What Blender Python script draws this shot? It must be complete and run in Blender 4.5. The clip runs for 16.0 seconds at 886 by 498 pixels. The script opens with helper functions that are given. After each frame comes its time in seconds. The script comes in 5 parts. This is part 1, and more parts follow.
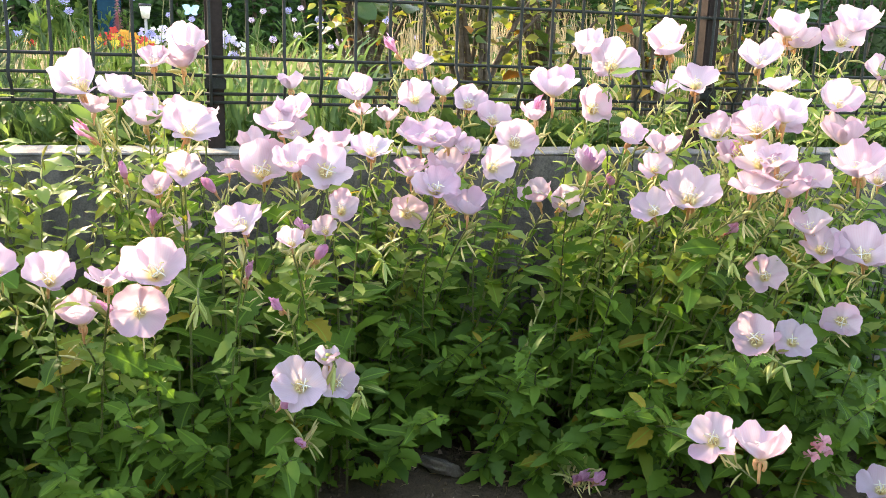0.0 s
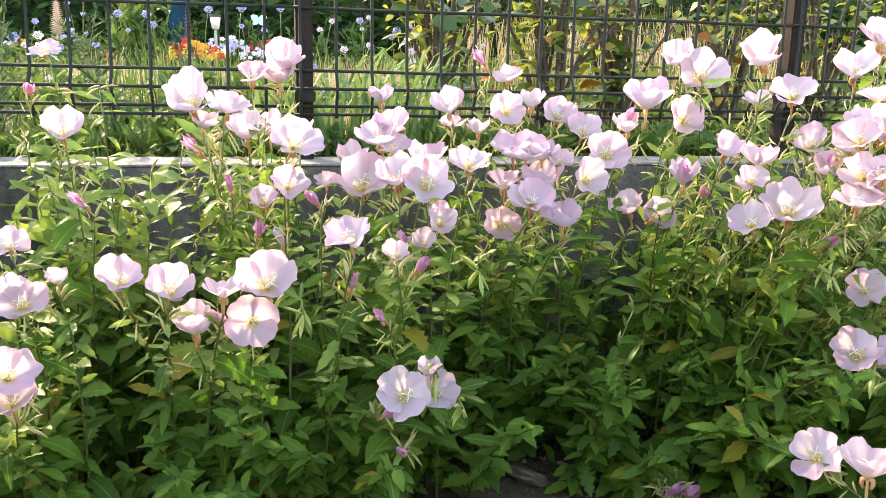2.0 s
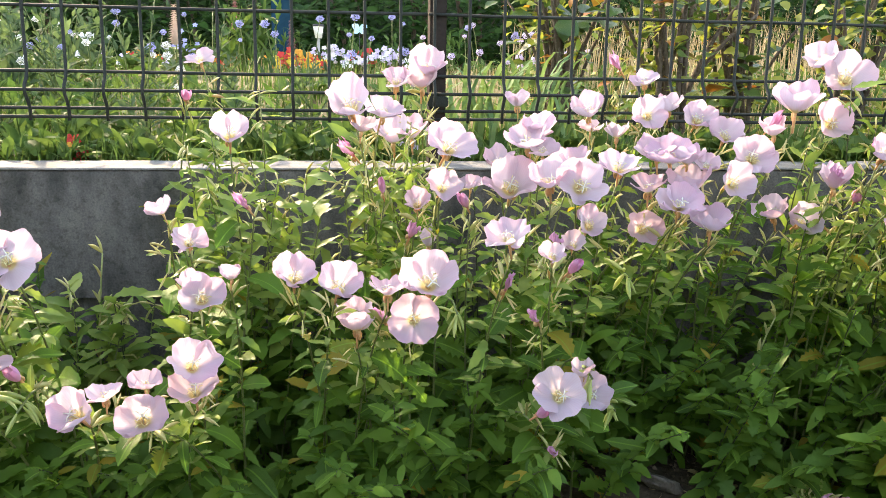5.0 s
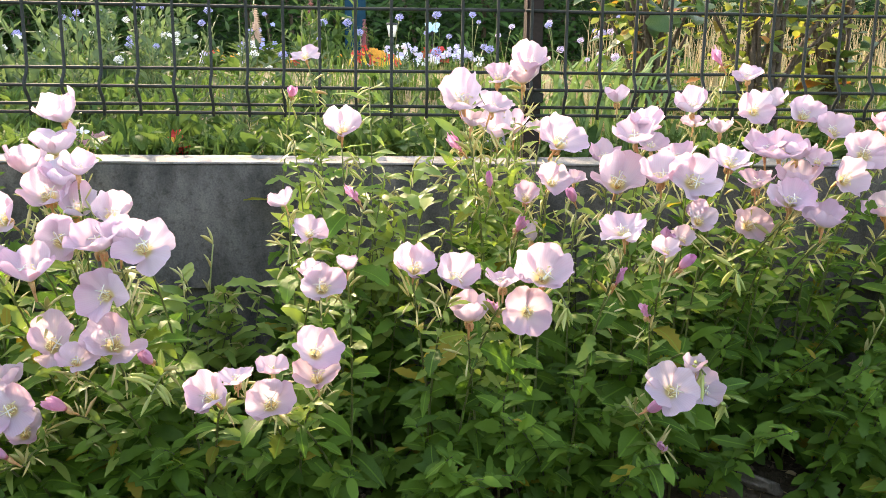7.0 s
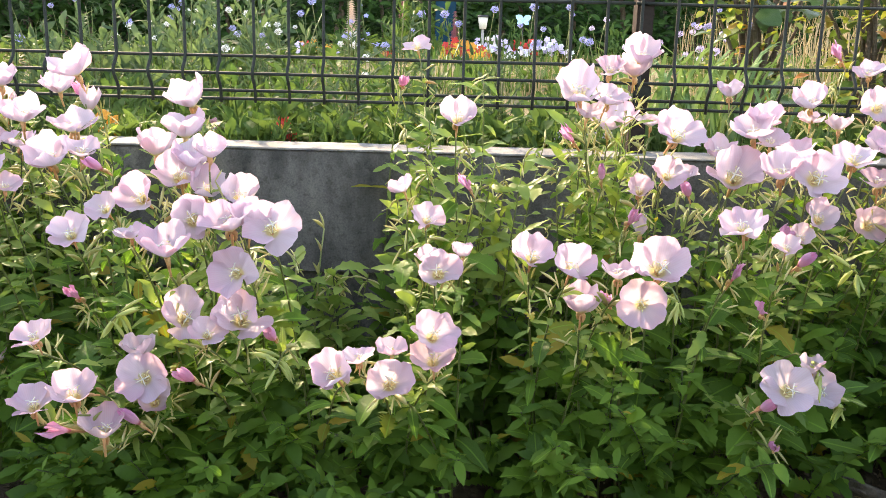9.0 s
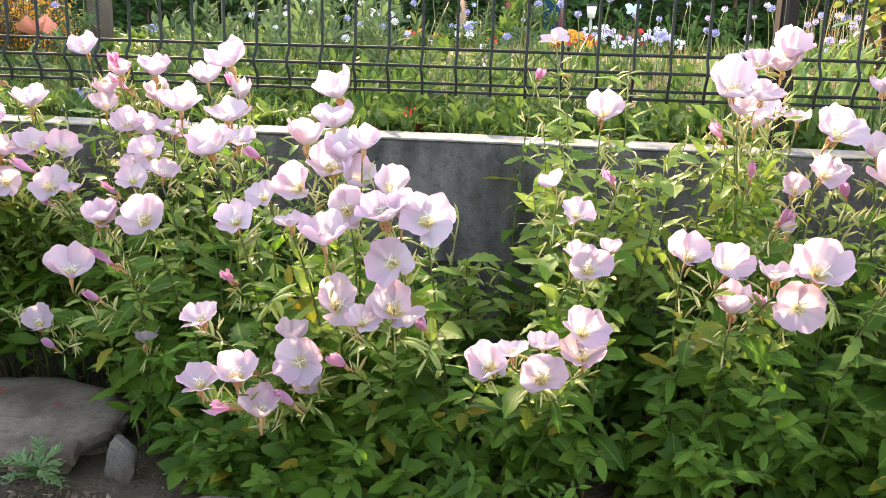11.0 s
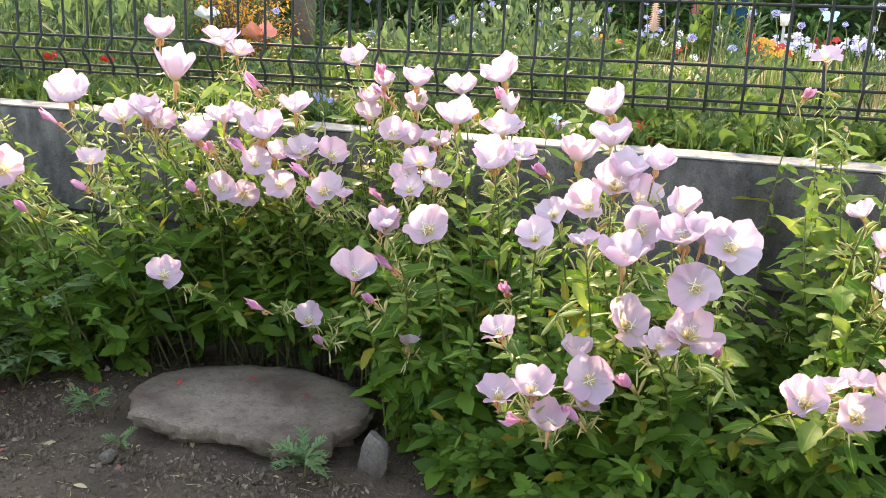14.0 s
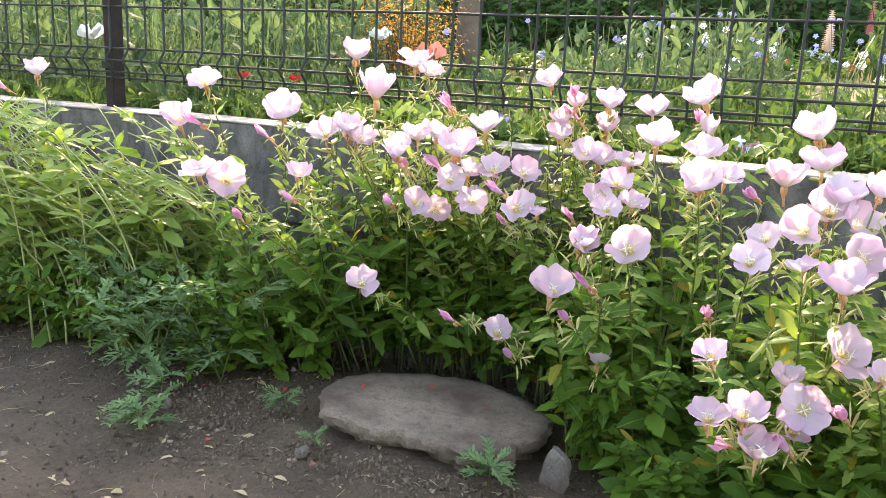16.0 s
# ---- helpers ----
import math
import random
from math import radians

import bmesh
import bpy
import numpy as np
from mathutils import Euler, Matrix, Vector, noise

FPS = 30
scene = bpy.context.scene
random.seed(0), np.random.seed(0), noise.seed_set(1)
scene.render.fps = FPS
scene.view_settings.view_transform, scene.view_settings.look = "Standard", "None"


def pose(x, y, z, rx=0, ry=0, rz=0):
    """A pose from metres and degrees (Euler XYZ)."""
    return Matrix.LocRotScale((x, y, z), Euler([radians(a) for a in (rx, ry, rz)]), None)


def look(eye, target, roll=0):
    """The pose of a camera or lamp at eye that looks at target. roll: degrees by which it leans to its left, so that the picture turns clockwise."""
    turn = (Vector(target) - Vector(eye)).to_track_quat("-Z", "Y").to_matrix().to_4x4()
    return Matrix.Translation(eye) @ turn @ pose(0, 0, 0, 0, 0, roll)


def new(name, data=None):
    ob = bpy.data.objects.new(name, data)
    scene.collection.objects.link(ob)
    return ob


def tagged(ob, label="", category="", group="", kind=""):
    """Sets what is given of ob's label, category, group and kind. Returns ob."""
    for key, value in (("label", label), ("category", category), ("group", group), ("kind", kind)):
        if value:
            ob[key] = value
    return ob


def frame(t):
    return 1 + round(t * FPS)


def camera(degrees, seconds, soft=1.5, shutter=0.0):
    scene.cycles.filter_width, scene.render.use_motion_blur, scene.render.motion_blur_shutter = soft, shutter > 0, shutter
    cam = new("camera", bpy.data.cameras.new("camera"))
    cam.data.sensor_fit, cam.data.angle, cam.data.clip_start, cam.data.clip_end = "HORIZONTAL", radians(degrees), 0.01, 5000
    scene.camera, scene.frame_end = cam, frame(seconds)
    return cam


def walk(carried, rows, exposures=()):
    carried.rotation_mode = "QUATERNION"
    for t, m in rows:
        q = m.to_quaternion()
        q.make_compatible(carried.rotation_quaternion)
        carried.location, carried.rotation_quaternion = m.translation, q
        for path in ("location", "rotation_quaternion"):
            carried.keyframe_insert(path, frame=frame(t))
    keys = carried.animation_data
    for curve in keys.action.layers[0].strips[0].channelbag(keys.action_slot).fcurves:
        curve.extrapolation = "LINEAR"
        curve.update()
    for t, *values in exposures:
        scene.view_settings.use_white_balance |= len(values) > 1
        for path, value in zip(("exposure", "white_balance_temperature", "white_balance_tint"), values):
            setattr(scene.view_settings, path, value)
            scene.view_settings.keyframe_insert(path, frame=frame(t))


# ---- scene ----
cam = camera(56.1, 16.0, soft=0.9)
PATH = [
    (0, (-0.013, 0.007, 0.745), (0.541, 1.878, 0.31), 1.8),
    (0.5, (-0.036, 0.01, 0.748), (0.491, 1.889, 0.309), 1.7),
    (1, (-0.055, 0.016, 0.753), (0.445, 1.902, 0.315), 1.5),
    (1.5, (-0.072, 0.017, 0.757), (0.399, 1.912, 0.328), 1.2),
    (2, (-0.085, 0.014, 0.757), (0.354, 1.918, 0.329), 1.3),
    (2.5, (-0.101, 0.014, 0.755), (0.308, 1.926, 0.333), 1.1),
    (3, (-0.119, 0.012, 0.754), (0.261, 1.931, 0.339), 1.1),
    (3.5, (-0.137, 0.016, 0.752), (0.22, 1.94, 0.342), 0.9),
    (4, (-0.156, 0.017, 0.754), (0.168, 1.947, 0.342), 0.9),
    (6.5, (-0.256, 0.009, 0.744), (-0.094, 1.958, 0.329), 0.7),
    (7, (-0.275, 0.007, 0.744), (-0.151, 1.958, 0.326), 0.7),
    (7.5, (-0.292, 0.003, 0.742), (-0.209, 1.957, 0.324), 0.8),
    (8, (-0.305, -0.002, 0.74), (-0.268, 1.953, 0.318), 1.2),
    (10.5, (-0.395, -0.018, 0.741), (-0.594, 1.917, 0.278), 1.5),
    (11, (-0.42, -0.021, 0.746), (-0.675, 1.906, 0.276), 1.7),
    (11.5, (-0.432, -0.022, 0.751), (-0.737, 1.896, 0.275), 1.3),
    (12, (-0.457, -0.038, 0.759), (-0.805, 1.872, 0.279), 1.4),
    (12.5, (-0.498, -0.053, 0.764), (-0.885, 1.852, 0.29), 2.2),
    (13, (-0.531, -0.059, 0.763), (-0.967, 1.835, 0.29), 2.0),
    (13.5, (-0.574, -0.063, 0.765), (-1.053, 1.819, 0.289), 2.5),
    (14, (-0.64, -0.074, 0.765), (-1.198, 1.786, 0.284), 2.5),
    (14.5, (-0.671, -0.087, 0.764), (-1.282, 1.756, 0.285), 2.8),
    (15, (-0.695, -0.105, 0.767), (-1.382, 1.713, 0.295), 2.3),
    (15.5, (-0.715, -0.129, 0.772), (-1.498, 1.654, 0.316), 1.8),
    (16, (-0.737, -0.146, 0.767), (-1.583, 1.608, 0.313), 2.6),
]
walk(cam, [(t, look(eye, target, roll)) for t, eye, target, roll in PATH], [(0, 3.12, 8500, 21), (3.5, 3.05, 8500, 21), (6, 2.97, 8550, 22), (8.3, 2.94, 8600, 23), (11, 3.10, 8600, 22), (12.8, 2.87, 8600, 24), (14, 3.07, 8600, 24), (16, 3.29, 8600, 24)])

# ---- world, sun ----
world = bpy.data.worlds.new("sky")
world.use_nodes = True
scene.world = world
wn = world.node_tree.nodes
sky = wn.new("ShaderNodeTexSky")
sky.sky_type = "NISHITA"
sky.sun_disc = False
SUN_EL, SUN_AZ = 28.5, -28.0          # degrees up, degrees from +y towards +x
sky.sun_elevation, sky.sun_rotation = radians(SUN_EL), radians(SUN_AZ)
world.node_tree.links.new(sky.outputs[0], wn["Background"].inputs[0])
wn["Background"].inputs[1].default_value = 0.15
sun = new("sun", bpy.data.lights.new("sun", "SUN"))
sun.data.energy, sun.data.angle, sun.data.color = 1.55, radians(0.6), (1.0, 0.91, 0.74)
sun_way = Vector((math.sin(radians(SUN_AZ)) * math.cos(radians(SUN_EL)), math.cos(radians(SUN_AZ)) * math.cos(radians(SUN_EL)), math.sin(radians(SUN_EL))))
sun.rotation_euler = sun_way.to_track_quat("Z", "Y").to_euler()


# ---- materials ----
def nodes_of(name):
    m = bpy.data.materials.new(name)
    m.use_nodes = True
    return m, m.node_tree.nodes, m.node_tree.links, m.node_tree.nodes["Principled BSDF"]


def ramp(n, stops):
    r = n.new("ShaderNodeValToRGB")
    while len(r.color_ramp.elements) < len(stops):
        r.color_ramp.elements.new(0.5)
    for e, (p, c) in zip(r.color_ramp.elements, stops):
        e.position, e.color = p, (*c, 1)
    return r


def mixed(n, l, a, b, fac, mode="MIX"):
    m = n.new("ShaderNodeMix")
    m.data_type, m.blend_type = "RGBA", mode
    for sock, v in ((m.inputs[0], fac), (m.inputs[6], a), (m.inputs[7], b)):
        if isinstance(v, bpy.types.NodeSocket):
            l.new(v, sock)
        elif isinstance(v, tuple):
            sock.default_value = (*v, 1)
        else:
            sock.default_value = v
    return m.outputs[2]


def noise_of(n, l, scale, detail=4.0, coords="Object", rough=0.6):
    tc = n.new("ShaderNodeTexCoord")
    t = n.new("ShaderNodeTexNoise")
    t.inputs["Scale"].default_value, t.inputs["Detail"].default_value, t.inputs["Roughness"].default_value = scale, detail, rough
    l.new(tc.outputs[coords], t.inputs["Vector"])
    return t.outputs["Fac"]


def relief(n, l, b, height, strength, distance=0.01):
    bu = n.new("ShaderNodeBump")
    bu.inputs["Strength"].default_value, bu.inputs["Distance"].default_value = strength, distance
    l.new(height, bu.inputs["Height"])
    l.new(bu.outputs[0], b.inputs["Normal"])


def plain(name, c1, c2, scale=30.0, rough=0.6, bump=0.2, metal=0.0, fine=None, coords="Object", gloss=0.4):
    """Two tones at a large and a small scale, with relief."""
    m, n, l, b = nodes_of(name)
    big, small = noise_of(n, l, scale, coords=coords), noise_of(n, l, fine or scale * 7, 6.0, coords=coords)
    r = ramp(n, [(0.32, c1), (0.68, c2)])
    l.new(big, r.inputs[0])
    r2 = ramp(n, [(0.3, tuple(0.75 * v for v in c1)), (0.75, tuple(min(1, 1.12 * v) for v in c2))])
    l.new(small, r2.inputs[0])
    l.new(mixed(n, l, r.outputs[0], r2.outputs[0], 0.5), b.inputs["Base Color"])
    b.inputs["Roughness"].default_value, b.inputs["Metallic"].default_value = rough, metal
    b.inputs["Specular IOR Level"].default_value = gloss
    relief(n, l, b, small, bump)
    return m


def living(name, dark, light, old=None, rough=0.45, through_light=0.35, midrib=False, scale=40.0, island=False, gloss=0.35):
    """Leaf-like: varies from piece to piece, lets some light through."""
    m, n, l, b = nodes_of(name)
    if island:
        rnd = n.new("ShaderNodeNewGeometry").outputs["Random Per Island"]
    else:
        rnd = n.new("ShaderNodeObjectInfo").outputs["Random"]
    stops = [(0.0, dark), (0.8, light)] + ([(0.93, light), (0.97, old)] if old else [(1.0, light)])
    r = ramp(n, stops)
    l.new(rnd, r.inputs[0])
    blot = noise_of(n, l, scale)
    col = mixed(n, l, r.outputs[0], tuple(min(1, 1.5 * v) for v in light), blot)
    col = mixed(n, l, r.outputs[0], col, 0.45)
    if midrib:
        tc, sep = n.new("ShaderNodeTexCoord"), n.new("ShaderNodeSeparateXYZ")
        l.new(tc.outputs["Object"], sep.inputs[0])
        ab = n.new("ShaderNodeMath")
        ab.operation = "ABSOLUTE"
        l.new(sep.outputs[1], ab.inputs[0])
        rr = ramp(n, [(0.008, (0.55, 0.55, 0.55)), (0.024, (0, 0, 0))])
        l.new(ab.outputs[0], rr.inputs[0])
        col = mixed(n, l, col, tuple(min(1, 1.9 * v) for v in light), rr.outputs[0])
    l.new(col, b.inputs["Base Color"])
    b.inputs["Roughness"].default_value = rough
    b.inputs["Specular IOR Level"].default_value = gloss
    relief(n, l, b, blot, 0.25, 0.004)
    if through_light:
        t = n.new("ShaderNodeBsdfTranslucent")
        l.new(mixed(n, l, col, (1.0, 1.0, 0.68), 1.0, "MULTIPLY"), t.inputs[0])
        mx = n.new("ShaderNodeMixShader")
        mx.inputs[0].default_value = through_light
        l.new(b.outputs[0], mx.inputs[1])
        l.new(t.outputs[0], mx.inputs[2])
        l.new(mx.outputs[0], n["Material Output"].inputs[0])
    return m


def petal_material(name, pale, pink, vein, throat, through_light=0.42):
    """Thin petal, length 1 along x: greenish throat, pale middle, pink rim and fine veins."""
    m, n, l, b = nodes_of(name)
    tc, sep = n.new("ShaderNodeTexCoord"), n.new("ShaderNodeSeparateXYZ")
    l.new(tc.outputs["UV"], sep.inputs[0])
    rnd = n.new("ShaderNodeObjectInfo").outputs["Random"]
    blush = mixed(n, l, pale, pink, rnd)
    r = ramp(n, [(0.0, throat), (0.13, throat), (0.24, (0.97, 0.97, 0.88)), (0.34, (1, 1, 1)), (1.0, (1, 1, 1))])
    l.new(sep.outputs[0], r.inputs[0])
    fac = ramp(n, [(0.2, (0.05, 0.05, 0.05)), (0.95, (1, 1, 1))])
    l.new(sep.outputs[0], fac.inputs[0])
    col = mixed(n, l, pale, blush, fac.outputs[0])
    w = n.new("ShaderNodeTexWave")
    w.wave_type, w.bands_direction = "BANDS", "Y"
    w.inputs["Scale"].default_value, w.inputs["Distortion"].default_value, w.inputs["Detail"].default_value = 3.6, 3.2, 2.5
    l.new(tc.outputs["UV"], w.inputs["Vector"])
    vr = ramp(n, [(0.66, (0, 0, 0)), (1.0, (0.14, 0.14, 0.14))])
    l.new(w.outputs["Fac"], vr.inputs[0])
    col = mixed(n, l, col, vein, vr.outputs[0])
    col = mixed(n, l, col, r.outputs[0], 1.0, "MULTIPLY")
    l.new(col, b.inputs["Base Color"])
    b.inputs["Roughness"].default_value, b.inputs["Specular IOR Level"].default_value = 0.55, 0.25
    relief(n, l, b, w.outputs["Fac"], 0.06, 0.002)
    t = n.new("ShaderNodeBsdfTranslucent")
    l.new(col, t.inputs[0])
    mx = n.new("ShaderNodeMixShader")
    mx.inputs[0].default_value = through_light
    l.new(b.outputs[0], mx.inputs[1])
    l.new(t.outputs[0], mx.inputs[2])
    l.new(mx.outputs[0], n["Material Output"].inputs[0])
    return m


def concrete(name, dark, light, streaks, stain=None):
    m, n, l, b = nodes_of(name)
    tc, mp = n.new("ShaderNodeTexCoord"), n.new("ShaderNodeMapping")
    mp.inputs["Scale"].default_value = (24, 24, 9) if streaks else (6, 6, 6)
    l.new(tc.outputs["Object"], mp.inputs[0])
    st = n.new("ShaderNodeTexNoise")
    st.inputs["Scale"].default_value, st.inputs["Detail"].default_value = 1.0, 5.0
    l.new(mp.outputs[0], st.inputs["Vector"])
    r = ramp(n, [(0.28, dark), (0.75, light)])
    l.new(st.outputs["Fac"], r.inputs[0])
    fine, pit = noise_of(n, l, 260, 5.0), noise_of(n, l, 70, 8.0, rough=0.75)
    fr = ramp(n, [(0.3, (0.62, 0.62, 0.62)), (0.7, (1.1, 1.1, 1.08))])
    l.new(fine, fr.inputs[0])
    pr = ramp(n, [(0.36, (0.5, 0.52, 0.48)), (0.5, (1, 1, 1))])
    l.new(pit, pr.inputs[0])
    col = mixed(n, l, r.outputs[0], fr.outputs[0], 1.0, "MULTIPLY")
    col = mixed(n, l, col, pr.outputs[0], 0.8, "MULTIPLY")
    if stain:
        sr = ramp(n, [(0.42, (0, 0, 0)), (0.62, (0.85, 0.85, 0.85))])
        l.new(noise_of(n, l, 7, 5.0), sr.inputs[0])
        col = mixed(n, l, col, stain, sr.outputs[0])
    l.new(col, b.inputs["Base Color"])
    b.inputs["Roughness"].default_value = 0.9
    relief(n, l, b, pit, 0.5, 0.004)
    return m


M = dict(
    petal=petal_material("petal_pink", (0.67, 0.57, 0.61), (0.655, 0.42, 0.50), (0.62, 0.26, 0.38), (0.95, 0.93, 0.40), 0.48),
    faded=petal_material("petal_faded", (0.76, 0.46, 0.62), (0.64, 0.26, 0.45), (0.5, 0.15, 0.32), (0.75, 0.45, 0.35), 0.4),
    leaf=living("leaf_green", (0.027, 0.088, 0.017), (0.128, 0.262, 0.036), (0.40, 0.27, 0.035), 0.5, 0.52, True, gloss=0.2),
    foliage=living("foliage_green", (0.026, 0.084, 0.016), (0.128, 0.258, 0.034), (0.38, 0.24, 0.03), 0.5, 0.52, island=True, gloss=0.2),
    stem=plain("stem_green", (0.085, 0.125, 0.03), (0.17, 0.20, 0.06), 60, 0.5),
    shoot=plain("shoot_green", (0.028, 0.050, 0.014), (0.06, 0.075, 0.022), 60, 0.5),
    pale_leaf=living("pale_leaf", (0.11, 0.20, 0.04), (0.22, 0.30, 0.07), (0.4, 0.33, 0.1), 0.42, 0.5, True),
    tube=plain("floral_tube", (0.44, 0.38, 0.14), (0.74, 0.30, 0.15), 1.6, 0.5, fine=30),
    pod=living("pod_green", (0.24, 0.30, 0.09), (0.46, 0.44, 0.18), (0.5, 0.28, 0.12), 0.5, 0.3),
    bud_green=living("bud_green", (0.30, 0.42, 0.12), (0.50, 0.56, 0.20), None, 0.45, 0.4),
    ember=living("ember_leaf", (0.30, 0.10, 0.02), (0.62, 0.34, 0.06), None, 0.6, 0.45, island=True, gloss=0.1),
    pods=living("pod_mass", (0.32, 0.36, 0.12), (0.60, 0.54, 0.26), (0.52, 0.28, 0.12), 0.5, 0.3, island=True),
    pale_stem=plain("pale_stem", (0.24, 0.31, 0.09), (0.40, 0.42, 0.17), 60, 0.5),
    # Upper leaves' sunlit look is put into this paler tone; leaning herbs share it.
    pale_sunlit_foliage=living("pale_sunlit_foliage", (0.075, 0.18, 0.035), (0.27, 0.37, 0.085), None, 0.45, 0.48, island=True, gloss=0.2),
    anther=plain("anther_yellow", (0.84, 0.76, 0.30), (0.90, 0.84, 0.48), 300, 0.6),
    stigma=plain("stigma_white", (0.8, 0.82, 0.66), (0.86, 0.86, 0.76), 300, 0.5),
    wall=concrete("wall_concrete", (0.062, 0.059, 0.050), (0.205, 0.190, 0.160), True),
    # paler than the wall face: sun on the top is put into its colour
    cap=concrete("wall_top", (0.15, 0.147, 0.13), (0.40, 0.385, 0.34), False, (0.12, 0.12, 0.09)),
    slab=concrete("slab_concrete", (0.155, 0.116, 0.078), (0.36, 0.285, 0.200), False, (0.105, 0.066, 0.042)),
    stone=concrete("stone_grey", (0.14, 0.115, 0.09), (0.34, 0.30, 0.24), False, (0.10, 0.07, 0.045)),
    soil=plain("soil_brown", (0.050, 0.034, 0.019), (0.125, 0.091, 0.053), 5.0, 0.95, 0.9, fine=90),
    crumb=living("soil_crumb", (0.045, 0.030, 0.019), (0.15, 0.108, 0.070), (0.30, 0.25, 0.18), 0.9, 0.0, island=True),
    straw=living("dry_straw", (0.24, 0.17, 0.08), (0.42, 0.33, 0.18), None, 0.8, 0.1, island=True),
    fallen=plain("fallen_petal_red", (0.45, 0.04, 0.025), (0.6, 0.08, 0.05), 80, 0.6),
    wire=plain("wire_dark", (0.018, 0.023, 0.019), (0.034, 0.039, 0.032), 50, 0.7, 0.1, gloss=0.18),
    post=plain("post_brown", (0.026, 0.020, 0.017), (0.040, 0.032, 0.026), 20, 0.85, 0.1, gloss=0.06),
    turf=plain("turf", (0.11, 0.11, 0.04), (0.28, 0.22, 0.10), 3.0, 0.95, 0.8, fine=60),
    grass=living("grass_blade", (0.06, 0.11, 0.034), (0.165, 0.18, 0.072), (0.38, 0.31, 0.16), 0.5, 0.36, island=True, gloss=0.03),
    lush=living("lush_blade", (0.030, 0.085, 0.024), (0.105, 0.175, 0.052), None, 0.5, 0.42, island=True, gloss=0.03),
    grey_leaf=living("grey_green_leaf", (0.038, 0.082, 0.043), (0.098, 0.155, 0.078), None, 0.65, 0.48, island=True, gloss=0.03),
    hedge=living("hedge_leaf", (0.012, 0.04, 0.012), (0.035, 0.085, 0.02), None, 0.5, 0.25, island=True, gloss=0.03),
    rose_leaf=living("rose_leaf", (0.025, 0.07, 0.022), (0.09, 0.16, 0.035), (0.45, 0.10, 0.02), 0.4, 0.3),
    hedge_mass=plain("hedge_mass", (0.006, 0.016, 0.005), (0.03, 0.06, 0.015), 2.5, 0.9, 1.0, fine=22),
    rose_spray=living("rose_spray", (0.04, 0.09, 0.02), (0.34, 0.37, 0.075), (0.50, 0.13, 0.03), 0.45, 0.5, island=True),
    bark=plain("bark", (0.075, 0.055, 0.038), (0.15, 0.115, 0.08), 25, 0.9, 0.7),
    cut_leaf=living("cut_leaf", (0.075, 0.16, 0.068), (0.17, 0.27, 0.11), None, 0.65, 0.3, island=True, gloss=0.05),
    blue=plain("bloom_blue", (0.27, 0.27, 0.55), (0.50, 0.50, 0.76), 120, 0.7),
    lilac=plain("bloom_lilac", (0.52, 0.40, 0.62), (0.76, 0.68, 0.80), 90, 0.7),
    white=plain("bloom_white", (0.74, 0.74, 0.68), (0.86, 0.86, 0.82), 90, 0.7),
    orange=plain("bloom_orange", (0.75, 0.20, 0.02), (0.85, 0.45, 0.04), 60, 0.6),
    yellow=plain("bloom_yellow", (0.78, 0.48, 0.03), (0.86, 0.62, 0.06), 60, 0.6),
    red=plain("bloom_red", (0.55, 0.025, 0.02), (0.72, 0.06, 0.03), 60, 0.6),
    salmon=plain("bloom_salmon", (0.72, 0.20, 0.12), (0.82, 0.34, 0.22), 60, 0.6),
    pinkspike=plain("bloom_pink", (0.58, 0.20, 0.26), (0.74, 0.42, 0.42), 90, 0.6),
    lamp_top=plain("lamp_cream", (0.72, 0.70, 0.58), (0.84, 0.82, 0.72), 30, 0.4, 0.05),
    lamp_stake=plain("lamp_grey", (0.30, 0.29, 0.25), (0.42, 0.40, 0.35), 30, 0.5, 0.05),
    lamp_pole=plain("lamp_black", (0.02, 0.02, 0.02), (0.04, 0.04, 0.04), 30, 0.4, 0.05),
    butterfly=plain("butterfly_blue", (0.25, 0.55, 0.80), (0.55, 0.80, 0.92), 60, 0.35, 0.05),
    tarp=plain("blue_board", (0.006, 0.03, 0.05), (0.012, 0.055, 0.085), 3, 0.9, 0.1, gloss=0.05),
    pale_pink=plain("bloom_pale_pink", (0.70, 0.55, 0.50), (0.82, 0.74, 0.66), 90, 0.6),
)


# ---- makers ----
def as_mesh(name, verts, faces, material, smooth=True, uvs=None):
    me = bpy.data.meshes.new(name)
    me.from_pydata([tuple(v) for v in verts], [], faces)
    if smooth:
        me.polygons.foreach_set("use_smooth", [True] * len(me.polygons))
    if uvs is not None:
        lay = me.uv_layers.new(name="uv")
        for lp in me.loops:
            lay.data[lp.index].uv = uvs[lp.vertex_index]
    me.materials.append(material)
    me.update()
    return me


def part_of(parent, name, me, m, label=""):
    """A mesh object under parent; m is its place in the parent's own frame."""
    ob = new(name, me)
    ob.parent = parent
    ob.matrix_basis = m
    return tagged(ob, label)


def part(name, bm, material, parent=None, label=""):
    me = bpy.data.meshes.new(name)
    bm.to_mesh(me)
    bm.free()
    me.materials.append(material)
    ob = new(name, me)
    if parent:
        ob.parent = parent
    return tagged(ob, label)


def heading(p, way, up=(0, 0, 1), size=1.0):
    """A pose whose x runs along way and whose z leans to up."""
    x = Vector(way).normalized()
    y = Vector(up).cross(x)
    if y.length < 1e-4:
        y = Vector((0, 1, 0)).cross(x)
    y.normalize()
    z = x.cross(y)
    m = Matrix((x, y, z)).transposed().to_4x4()
    return Matrix.Translation(p) @ m @ Matrix.Diagonal((size, size, size, 1))


def bezier(a, b, c, n):
    return [a * (1 - t) ** 2 + b * 2 * t * (1 - t) + c * t * t for t in (i / n for i in range(n + 1))]


